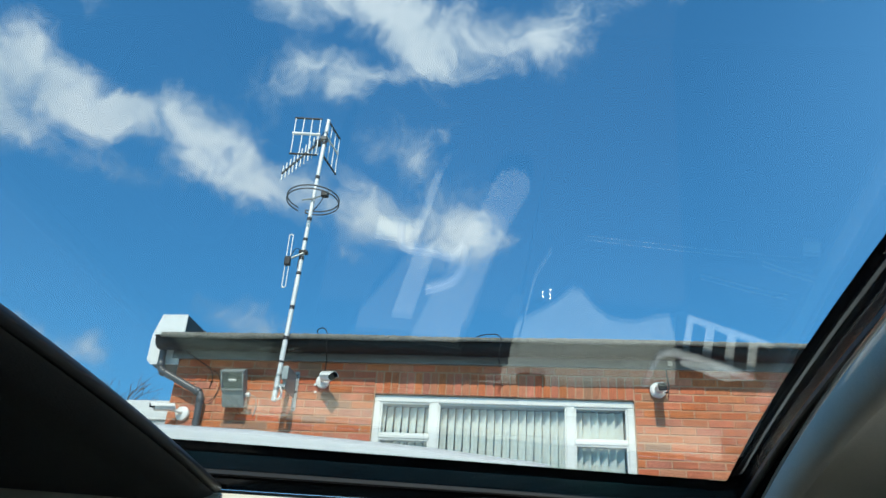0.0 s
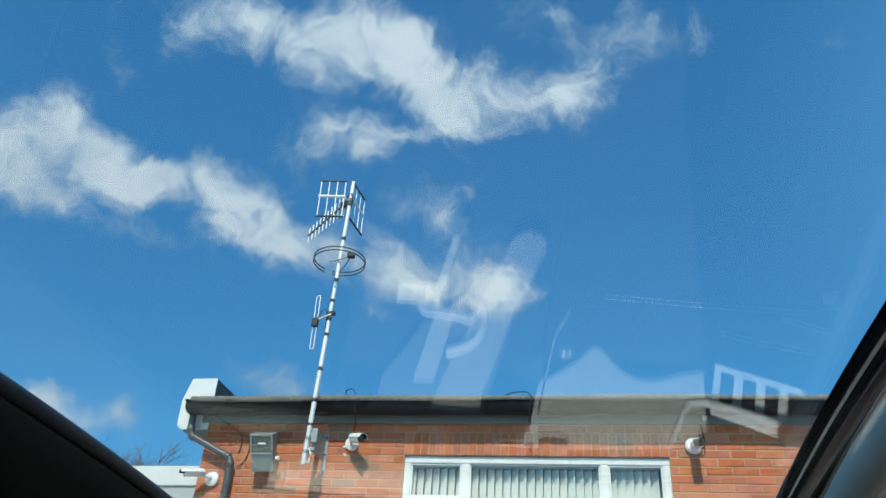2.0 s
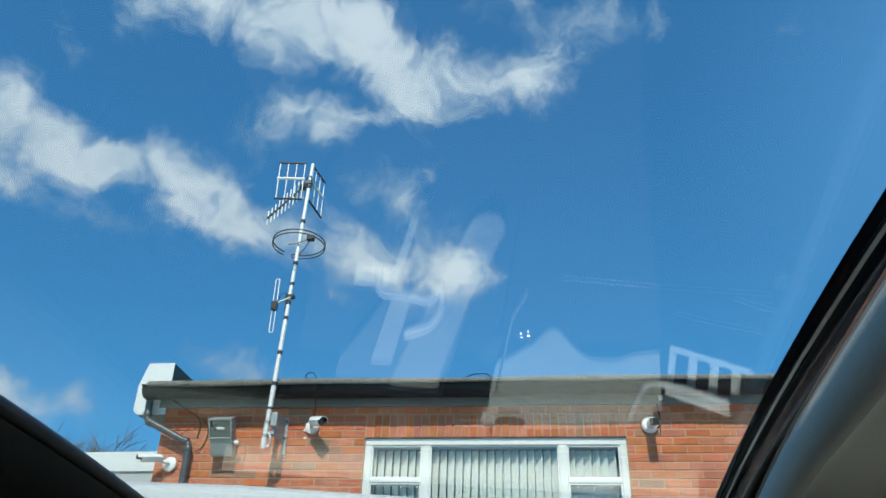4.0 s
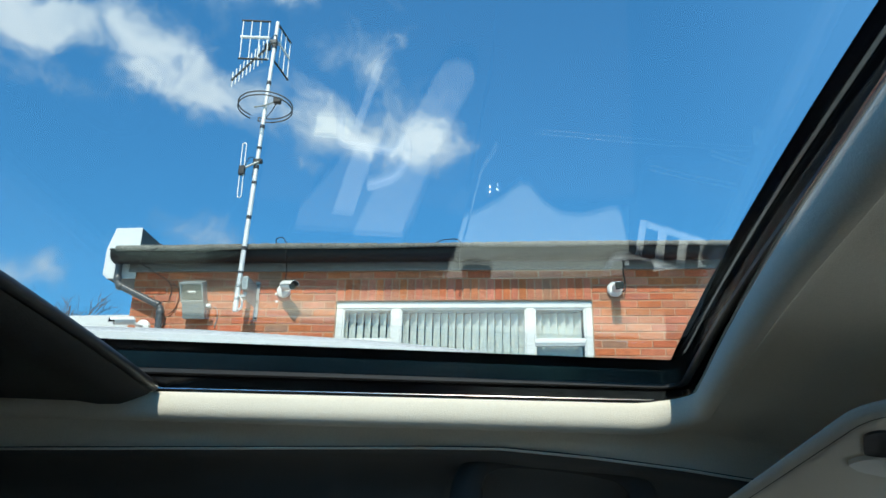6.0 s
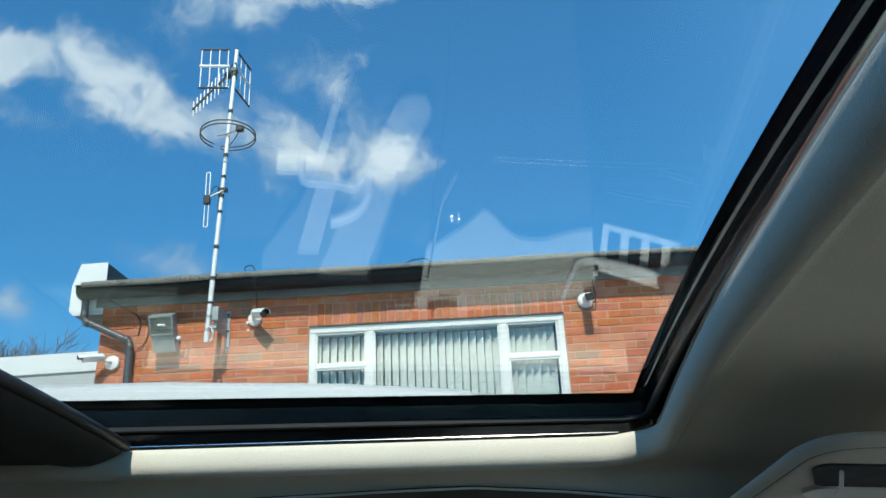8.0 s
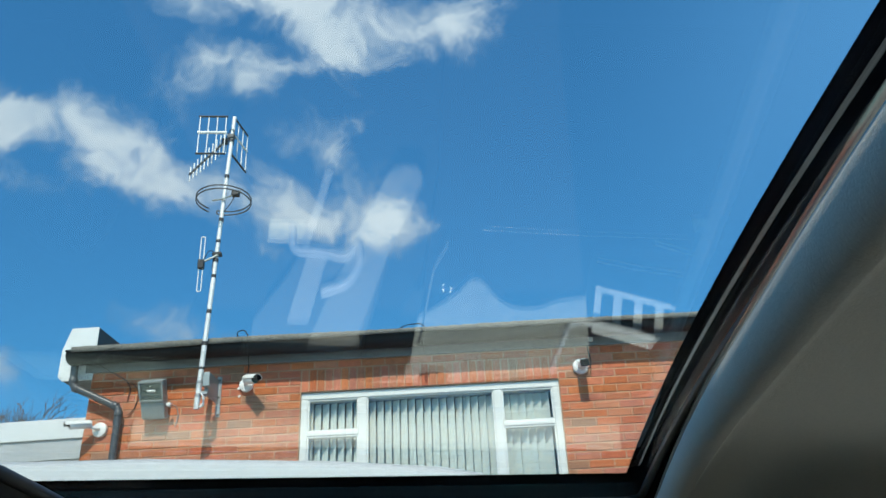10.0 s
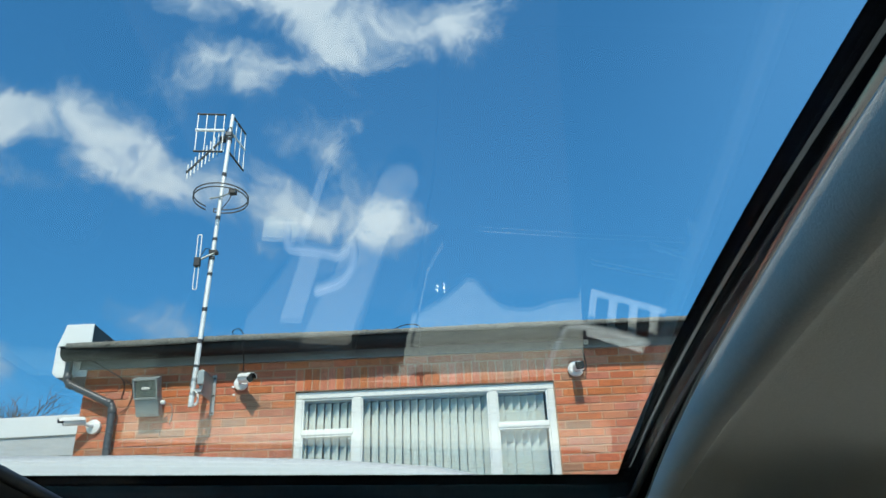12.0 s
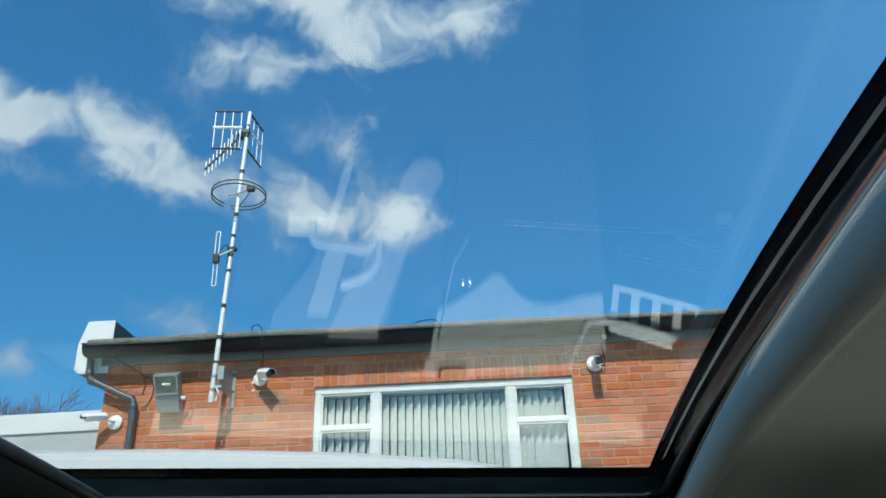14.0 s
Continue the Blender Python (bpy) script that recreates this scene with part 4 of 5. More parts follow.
def bare_tree(x, y, height, seed):
    rnd = random.Random(seed)
    tree = thing("bare_tree", "leafless tree with fine branching twigs beyond the low roof", "tree", (x, y, 0), group="bare trees")
    limb, twig = bmesh.new(), bmesh.new()

    def grow(p, way, length, r, level):
        pts = [p]
        for _ in range(3):
            way = (way + Vector((rnd.uniform(-0.22, 0.22), rnd.uniform(-0.22, 0.22), rnd.uniform(-0.02, 0.16)))).normalized()
            pts.append(pts[-1] + way * length / 3)
        sweep(limb if level < 2 else twig, pts, r, 6 if level < 2 else 4, radii=[r, r * 0.88, r * 0.76, r * 0.6], caps=False)
        if level == 5:
            return
        for _ in range(rnd.choice((4, 4, 5)) if level else 10):
            s = rnd.uniform(0.35, 1.0)
            q = pts[1].lerp(pts[3], s)
            w = (way + Vector((rnd.uniform(-0.9, 0.9), rnd.uniform(-0.9, 0.9), rnd.uniform(-0.3, 0.45)))).normalized()
            grow(q, w, length * rnd.uniform(0.55, 0.75), max(r * 0.50, 0.008), level + 1)

    grow(Vector((x, y, 0)), Vector((0, 0, 1)), height * 0.42, height * 0.022, 0)
    top = max(v.co.z for v in twig.verts)
    for v in list(limb.verts) + list(twig.verts):
        v.co.z *= height / top
    part("trunk", limb, M_BARK, tree, smooth=True)
    part("crown", twig, M_BARK, tree, "bare crown of fine twigs")


build_neighbour()
build_railing()
for x, y, height, seed in ((-12.3, 21.3, 7.75, 4), (-15.4, 24.0, 8.7, 9), (-13.2, 24.4, 8.75, 17), (-11.6, 20.9, 7.6, 23), (-13.1, 21.2, 7.5, 31)):
    bare_tree(x, y, height, seed)


# ---- the car that the view is from: x is forward, its middle line at MID ----
MID, CROWN = 0.30, 0.028
OPEN = (-1.12, 0.195, -0.19, 0.79)      # the roof opening: rear, front, near side, far side
car = thing("car", "white car with cream headliner, glass sunroof and half-drawn dark shade", "car", (0, MID, 0))


def crown(y):
    return CROWN * (1 - min(1.3, abs(y - MID) / 0.49) ** 2)


def z_glass(x, y):
    return 1.42 + crown(y) + 0.05 * (0.19 - max(-0.9, min(0.3, x)))


def z_pane(x, y):
    """The glass itself is flatter across than its frame."""
    return 1.413 + 0.018 * (1 - ((y - MID) / 0.49) ** 2) + 0.05 * (0.19 - max(-0.9, min(0.3, x)))


def z_liner(x, y):
    return 1.3764 + crown(y) + 0.0315 * (0.19 - max(-0.9, min(0.3, x)))


def round_rect(x0, x1, y0, y1, r, n=6, straight=14):
    """Points round a rectangle with their outward ways, the same count for any size."""
    out = []
    corners = ((x1 - r, y1 - r, 0), (x0 + r, y1 - r, 90), (x0 + r, y0 + r, 180), (x1 - r, y0 + r, 270))
    for k, (cx, cy, a0) in enumerate(corners):
        for i in range(n + 1):
            a = radians(a0 + 90 * i / n)
            out.append((Vector((cx + r * math.cos(a), cy + r * math.sin(a))), Vector((math.cos(a), math.sin(a)))))
        nx, ny, na = corners[(k + 1) % 4]
        a = radians(a0 + 90)
        p, q = Vector((cx + r * math.cos(a), cy + r * math.sin(a))), Vector((nx + r * math.cos(radians(na)), ny + r * math.sin(radians(na))))
        for i in range(1, straight):
            out.append((p.lerp(q, i / straight), Vector((math.cos(a), math.sin(a)))))
    return out


def front_bow(p):
    """The front edge of the opening runs slightly aslant."""
    return 0.042 * (OPEN[3] - p.y) * max(0.0, min(1.0, (p.x + 0.3) / 0.4))


def lip_shift(p, n):
    """The headliner's lip closes in on the front edge towards the middle of the car."""
    return n.x * (0.003 - 0.020 * max(0.0, min(1.0, (0.72 - p.y) / 0.40)) - 0.06 * max(0.0, 0.29 - p.y)) if n.x > 0 else 0.0


def ring(profile, r, border=0.0):
    """A profile of (outward, share of the way from glass to headliner, lift) led round the opening; border: wider black edge on the far side."""
    rows = []
    path = round_rect(*OPEN, r)
    for k, (d, s, e) in enumerate(profile):
        b = border if k == 0 else 0.0
        rows.append([Vector((p.x - front_bow(p) + n.x * d + lip_shift(p, n) * max(0.0, s - 0.6) * 2.5, p.y + n.y * d - b * max(0.0, n.y), (1 - s) * z_glass(p.x, p.y) + s * z_liner(p.x, p.y) + e)) for p, n in path])
    bm = bmesh.new()
    grid_mesh(bm, rows, close=True)
    return bm


def seam_z(x):
    """Height of the seam between headliner and side trim."""
    return 1.336 - 0.16 * max(0.0, x + 0.1) ** 2 - 0.05 * max(0.0, x) if x > -0.1 else 1.336


def build_sunroof():
    xs = [OPEN[0] - 0.05 + (OPEN[1] + 0.09 - OPEN[0]) * i / 40 for i in range(41)]
    ys = [OPEN[2] - 0.02 + (OPEN[3] - OPEN[2] + 0.04) * i / 40 for i in range(41)]
    roof = part("sunroof", ring([(-0.012, 0, -0.001), (-0.003, 0, -0.002), (-0.002, 0.10, 0), (0.0035, 0.14, 0), (0.0048, 0.48, 0), (0.001, 0.53, 0), (0.001, 0.60, 0), (0.014, 0.64, 0), (0.016, 0.90, 0), (0.010, 0.98, 0.0045), (0.003, 1.0, 0.0045), (0.0015, 1.0, 0.0030)], 0.022, 0.012), M_GLOSSBLACK, car, "gloss black sunroof frame with rubber seals", smooth="auto")
    bm = bmesh.new()
    grid_mesh(bm, [[(x, y, z_pane(x, y)) for x in xs] for y in ys])
    thicken(bm, -0.004)
    g = part("sunroof_pane", bm, M_ROOFGLASS, roof, "clear lightly tinted sunroof glass", smooth="auto")
    # matt seal lip below the glass
    part("seal_lip", ring([(0.001, 0.50, 0), (-0.0025, 0.52, 0), (-0.0025, 0.60, 0), (0.000, 0.63, 0), (0.004, 0.62, 0)], 0.022), M_SEAL, roof, smooth="auto")
    side = OPEN[3] + 0.007
    part("guide_rail", swept([(x, side, z_liner(x, side) + 0.0052) for x in (OPEN[0], -0.6, -0.2, OPEN[1] - 0.03)], 0.0016, 8), M_BRIGHT, roof, "bright metal guide rail")
    # the shade, drawn back
    rows = []
    for y in ys[1:-1]:
        x1 = -0.389 + 0.053 * (0.77 - y)
        def zz(x, e):
            return z_liner(x, y) + 0.002 + e - 0.30 * crown(y) - 0.006 - 0.006 * max(0.0, min(1.0, (y - 0.15) / 0.6))
        rows.append([(OPEN[0] - 0.02, y, zz(-1.1, 0.0)), (-0.8, y, zz(-0.8, 0.0)), (x1 - 0.085, y, zz(x1, -0.001)), (x1 - 0.06, y, zz(x1, -0.005)), (x1 - 0.035, y, zz(x1, -0.005)), (x1 - 0.022, y, zz(x1, -0.001)), (x1 - 0.004, y, zz(x1, 0.006)), (x1, y, zz(x1, 0.010)), (x1, y, zz(x1, 0.017)), (x1 - 0.005, y, zz(x1, 0.021)), (x1 - 0.03, y, zz(x1, 0.022)), (OPEN[0] - 0.02, y, zz(-1.1, 0.022))])
    bm = bmesh.new()
    grid_mesh(bm, rows)
    shade = part("sunshade", bm, M_SHADE, car, "dark sunroof shade with a rounded front edge", smooth="auto")
    part("shade_rail", swept([(r[7][0] + 0.001, r[7][1], (r[7][2] + r[8][2]) / 2 + 0.001) for r in rows], 0.0062, 10, flat=1.0), M_SEAL, shade, "black rounded pull rail", smooth=True)


def build_headliner():
    inner = [(0.016, 1, 0.003), (0.011, 1, 0.003), (0.006, 1, 0.0015), (0.002, 1, -0.002), (0.0, 1, -0.006), (-0.001, 1, -0.012), (-0.001, 1, -0.017), (0.0005, 1, -0.0215), (0.0035, 1, -0.0255), (0.008, 1, -0.0285), (0.014, 1, -0.0305), (0.020, 1, -0.031), (0.025, 1, -0.0302), (0.029, 1, -0.0285), (0.034, 1, -0.0275), (0.046, 1, -0.0275)]
    rows = []
    path = round_rect(*OPEN, 0.05)
    for d, s, e in inner:
        row = []
        for p, n in path:
            front, far = max(0.0, n.x) ** 2, max(0.0, n.y) ** 2
            w = d * (1 - 0.36 * front - 0.36 * far)
            crease = (0.006 * front + 0.0075 * far) * max(0.0, min(1.0, (d - 0.022) / 0.008))
            row.append(Vector((p.x - front_bow(p) + n.x * w + lip_shift(p, n), p.y + n.y * w, z_liner(p.x, p.y) + e * (1 - 0.12 * front) + crease)))
        rows.append(row)
    last = rows[-1]
    outer = round_rect(-1.75, 0.66, -0.245, 0.845, 0.10)
    goal = []
    for p, n in outer:
        side = min(1.0, abs(p.y - MID) / 0.545)
        z = seam_z(p.x) + 0.03 * (1 - side ** 2) + 0.055 * max(0.0, min(1.0, (p.x - 0.35) / 0.3)) * (1 - side ** 4)
        goal.append(Vector((p.x, p.y, z)))
    for t in (0.12, 0.3, 0.5, 0.7, 0.88, 0.97, 1.0):
        row = []
        for a, b in zip(last, goal):
            c = a.lerp(b, t)
            c.z = a.z + (b.z - a.z) * (t ** 1.6)
            row.append(c)
        rows.append(row)
    bm = bmesh.new()
    grid_mesh(bm, rows, close=True)
    part("headliner", bm, M_HEADLINER, car, "cream fabric headliner with a rolled edge round the sunroof", smooth="auto")


def pane_top(x):
    """Upper edge of the side windows."""
    if x <= -0.377:
        return 1.284 - 0.95 * max(0.0, x + 0.48) ** 1.6
    k = [(-0.21, 1.250), (-0.195, 1.264), (-0.17, 1.2685), (-0.142, 1.271), (-0.02, 1.267), (0.12, 1.253), (0.30, 1.225), (0.50, 1.17), (0.75, 1.06)]
    for (a, za), (b, zb) in zip(k, k[1:]):
        if x <= b:
            return za + (zb - za) * (x - a) / (b - a)
    return 1.0


def belt_z(x, far):
    """Door tops: level behind, with a shallow dip in front."""
    if not far:
        return 1.244 if x < -0.3 else 1.06
    if x < -0.3:
        return 1.244
    k = [(-0.30, 1.20), (-0.07, 1.178), (-0.02, 1.150), (0.0, 1.133), (0.012, 1.124), (0.026, 1.136), (0.05, 1.158), (0.075, 1.165), (0.105, 1.163), (0.135, 1.153), (0.160, 1.149), (0.174, 1.149), (0.180, 1.09), (0.85, 1.06)]
    for (a, za), (b, zb) in zip(k, k[1:]):
        if x <= b:
            return za + (zb - za) * (x - a) / (b - a)
    return 1.06


def build_side(far):
    """One side of the cabin: rail trim, pillars, doors with glass, handle."""
    def Y(y):
        return y if far else 2 * MID - y
    # trim above the windows
    xs = [-1.75 + 0.05 * i for i in range(26)] + [-0.46, -0.44, -0.42, -0.40, -0.378]
    def col(x, zt):
        s = seam_z(x)
        return [(x, Y(0.838), s + 0.004), (x, Y(0.846), s - 0.004), (x, Y(0.868), s - 0.006), (x, Y(0.922), s * 0.60 + zt * 0.40), (x, Y(0.944), zt + 0.012), (x, Y(0.948), zt), (x, Y(0.962), zt - 0.004), (x, Y(0.985), zt + 0.004)]
    rear = sorted(set([x for x in xs if x <= -0.378]))
    front = [-0.209, -0.203, -0.195, -0.18, -0.16, -0.142, -0.10, -0.05, 0.0, 0.06, 0.12, 0.2, 0.3, 0.4, 0.5, 0.6, 0.7]
    mid = [-0.36, -0.33, -0.30, -0.27, -0.24, -0.22]
    rows = [col(x, pane_top(x)) for x in rear] + [col(x, 1.245) for x in mid] + [col(x, pane_top(x)) for x in front]
    bm = bmesh.new()
    grid_mesh(bm, rows)
    part("side_rail_trim", bm, M_TRIM, car, "dark grey trim over the side windows", smooth="auto")
    part("seam_piping", swept([(x, Y(0.839), seam_z(x) + 0.0015) for x in [-1.6 + 0.1 * i for i in range(23)]], 0.0016, 6), M_HEADLINER, car, "pale edge of the headliner over the trim", smooth=True)
    # pillar between the doors
    outline = [(-0.378, 1.262), (-0.209, 1.262), (-0.19, 1.256), (-0.090, 1.254), (-0.065, 1.12), (-0.05, 0.98), (-0.05, 0.40), (-0.36, 0.40), (-0.37, 0.98)]
    a, b = sorted((Y(0.945), Y(0.988)))
    part("door_frame", prism(bmesh.new(), outline, "y", a, b, bevel=0.008), M_DOOR, car, "dark frame between the side windows", smooth="auto")
    outline = [(-0.31, 1.262), (-0.286, 1.232), (-0.243, 1.150), (-0.236, 1.142), (-0.176, 1.138), (-0.168, 1.130), (-0.119, 1.030), (-0.110, 1.018), (-0.095, 1.012), (-0.078, 1.016), (-0.068, 1.028), (-0.067, 1.045), (-0.108, 1.132), (-0.142, 1.227), (-0.140, 1.262)]
    a, b = sorted((Y(0.893), Y(0.907)))
    pillar = part("pillar_cover", prism(bmesh.new(), outline, "y", a, b, bevel=0.008), M_PILLARTRIM, car, "grey plastic cover on the door pillar", smooth="auto")
    # paler overlay brightens the dim bar of the cover by colour
    bar = [(-0.215, 1.258), (-0.180, 1.170), (-0.160, 1.138), (-0.121, 1.036), (-0.112, 1.024), (-0.095, 1.018), (-0.078, 1.021), (-0.069, 1.032), (-0.068, 1.047), (-0.108, 1.135), (-0.144, 1.230), (-0.144, 1.258)]
    a, b = sorted((Y(0.888), Y(0.8945)))
    part("pillar_lift", prism(bmesh.new(), bar, "y", a, b, bevel=0.004), M_PILLAR, pillar, "paler rounded overlay on the pillar cover, making up for missing light", smooth="auto")
    # doors below the windows
    for x0, x1 in ((-1.15, -0.372), (-0.155, 0.80)):
        n = 160
        top = []
        for i in range(n + 1):
            x = x0 + (x1 - x0) * i / n
            top.append((x, belt_z(x, far)))
        outline = [(x0, 0.36)] + top + [(x1, 0.36)]
        a, b = sorted((Y(0.974), Y(0.99)))
        door = part("door_trim", prism(bmesh.new(), outline, "y", a, b, bevel=0.004), M_DOOR, car, "dark door trim below the side window")
        a, b = sorted((Y(0.86), Y(0.976)))
        part("armrest", boxed(x0 + 0.12, x1 - 0.15, a, b, 0.68, 0.73, bevel=0.015), M_DOOR, door)
        g = [(x, belt_z(x, far)) for x in [x0 + (x1 - x0) * i / n for i in range(n + 1)]]
        tops = [(x, pane_top(x) + 0.003) for x, _ in g][::-1]
        if x0 > -0.3:
            tops = [(max(x, -0.212), z) for x, z in tops]
        a, b = sorted((Y(0.960), Y(0.964)))
        pane = part("side_pane", prism(bmesh.new(), g + tops, "y", a, b), M_REARPANE if x0 < -0.5 else M_PANE, door, "clear side window glass")
        pane.visible_shadow = False
    # closed quarter behind the rear door
    quarter = [(-2.08, 0.90), (-2.08, 1.10), (-1.96, 1.28), (-1.76, 1.345), (-1.145, 1.345), (-1.145, 0.90)]
    a, b = sorted((Y(0.948), Y(0.975)))
    part("quarter_trim", prism(bmesh.new(), quarter, "y", a, b, bevel=0.008), M_DOOR, car, smooth="auto")
    a, b = sorted((Y(0.978), Y(1.000)))
    part("quarter_panel", prism(bmesh.new(), quarter, "y", a, b, bevel=0.008), M_CARWHITE, car, smooth="auto")
    # outer skin of the body
    a, b = sorted((Y(0.992), Y(1.02)))
    out = [(-2.15, 0.28), (-2.2, 0.6), (-2.1, 1.02), (-1.2, 1.03), (0.8, 0.985), (1.75, 0.82), (1.85, 0.5), (1.8, 0.28)]
    part("body_side", prism(bmesh.new(), out, "y", a, b, bevel=0.008), M_CARWHITE, car)
    # roof skin between glass and gutter, and the raised rail on it
    rows = []
    for i in range(33):
        x = -1.9 + 2.55 * i / 32
        drop = 0.25 * max(0, x - 0.25) ** 1.5
        rows.append([(x, Y(y), z - drop) for y, z in ((0.803, z_glass(x, 0.79) - 0.002), (0.84, z_glass(x, 0.79) - 0.008), (0.90, 1.405), (0.96, 1.385), (0.99, 1.345), (0.995, 1.29))])
    bm = bmesh.new()
    grid_mesh(bm, rows)
    thicken(bm, 0.002)
    part("roof_side", bm, M_CARWHITE, car, "white painted roof edge beside the glass", smooth="auto")
    k = [(-1.7, 1.40), (-1.62, 1.46), (-1.4, 1.505), (-1.0, 1.518), (-0.6, 1.516), (-0.41, 1.508), (-0.17, 1.490), (-0.02, 1.473), (0.03, 1.461), (0.09, 1.443), (0.14, 1.415), (0.16, 1.39)]
    bm = bmesh.new()
    rows = [[(x, Y(0.925), 1.385), (x, Y(0.93), z - 0.010), (x, Y(0.940), z - 0.001), (x, Y(0.952), z), (x, Y(0.968), z - 0.006), (x, Y(0.976), z - 0.03), (x, Y(0.975), 1.37)] for x, z in k]
    grid_mesh(bm, rows)
    part("roof_rail", bm, M_CARWHITE, car, "white raised rail along the roof edge", smooth="auto")


def build_shell_ends():
    """Windscreen surround, rear end, floor, dash and bonnet."""
    part("floor_pan", boxed(-2.0, 1.0, -0.36, 0.96, 0.30, 0.36), M_CUSHION, car)
    part("dashboard", boxed(0.50, 1.10, -0.34, 0.94, 0.36, 0.95, bevel=0.06, seg=4), M_DASH, car)
    bm = bmesh.new()
    for y in (-0.37, 0.97):
        sweep(bm, [(0.60, y + (0.02 if y < 0 else -0.02), 1.24), (1.0, y, 1.08), (1.42, y, 0.93)], 0.035, 10)
    part("screen_pillars", bm, M_TRIM, car, smooth="auto")
    part("screen_header", boxed(0.63, 0.68, -0.30, 0.90, 1.235, 1.275, bevel=0.01), M_TRIM, car)
    bm = bmesh.new()
    grid_mesh(bm, [[(0.66, y, 1.245 + 0.03 * (1 - ((y - MID) / 0.66) ** 2)) for y in (-0.34, 0, 0.3, 0.6, 0.94)], [(1.42, y, 0.93) for y in (-0.34, 0, 0.3, 0.6, 0.94)]])
    thicken(bm, 0.005)
    part("windscreen", bm, M_PANE, car).visible_shadow = False
    rows = [[(1.05, y, 0.94), (1.42, y, 0.925), (1.70, y, 0.83), (1.86, y, 0.70), (1.90, y, 0.45), (1.86, y, 0.28)] for y in (-0.39, 0.0, 0.6, 0.99)]
    bm = bmesh.new()
    grid_mesh(bm, rows)
    thicken(bm, 0.01)
    part("bonnet", bm, M_CARWHITE, car, smooth="auto")
    rows = [[(-1.75, y, 1.36), (-2.0, y, 1.30), (-2.14, y, 1.05), (-2.22, y, 0.7), (-2.2, y, 0.28)] for y in (-0.39, 0.0, 0.6, 0.99)]
    bm = bmesh.new()
    grid_mesh(bm, rows)
    thicken(bm, 0.01)
    part("tailgate", bm, M_CARWHITE, car, smooth="auto")
    for x in (1.15, -1.45):
        for y in (-0.31, 0.91):
            wheel = part("wheel", lathe(bmesh.new(), [(0.20, -0.1), (0.29, -0.1), (0.31, -0.07), (0.31, 0.07), (0.29, 0.1), (0.20, 0.1)], axis_pose((x, y, 0.31), (0, 1, 0)), 28), M_TYRE, car, smooth="auto")
            part("rim", lathe(bmesh.new(), [(0.195, -0.085), (0.195, 0.085), (0.05, 0.095)], axis_pose((x, y, 0.31), (0, 1, 0)), 20), M_GALV, wheel, smooth="auto")


def build_handle():
    """The folded grab handle over the far front window."""
    line = [(-0.041, 1.281), (-0.040, 1.300), (-0.030, 1.320), (-0.008, 1.330), (0.03, 1.330), (0.10, 1.322), (0.138, 1.313), (0.156, 1.296), (0.161, 1.278), (0.162, 1.260)]
    pts = rounded([(x * 1.015, 0.885, z + 0.002) for x, z in line], 0.02, 4)
    n = len(pts) - 1
    radii = [0.0085 + 0.0045 * abs(2 * k / n - 1) ** 2.5 for k in range(n + 1)]
    h = part("grab_handle", swept(pts, 0.01, 14, radii=radii, flat=1.55), M_HANDLE, car, "dark grey folding grab handle", smooth="auto")
    for x, z in ((-0.041, 1.300), (0.160, 1.280)):
        part("handle_foot", boxed(x - 0.014, x + 0.014, 0.888, 0.915, z - 0.006, z + 0.014, bevel=0.005), M_HANDLE, h, smooth="auto")


def visor_z(x, y):
    """Underside of the folded visor."""
    return 1.312 - 0.10 * (x - 0.23) - 0.14 * (y - 0.494)


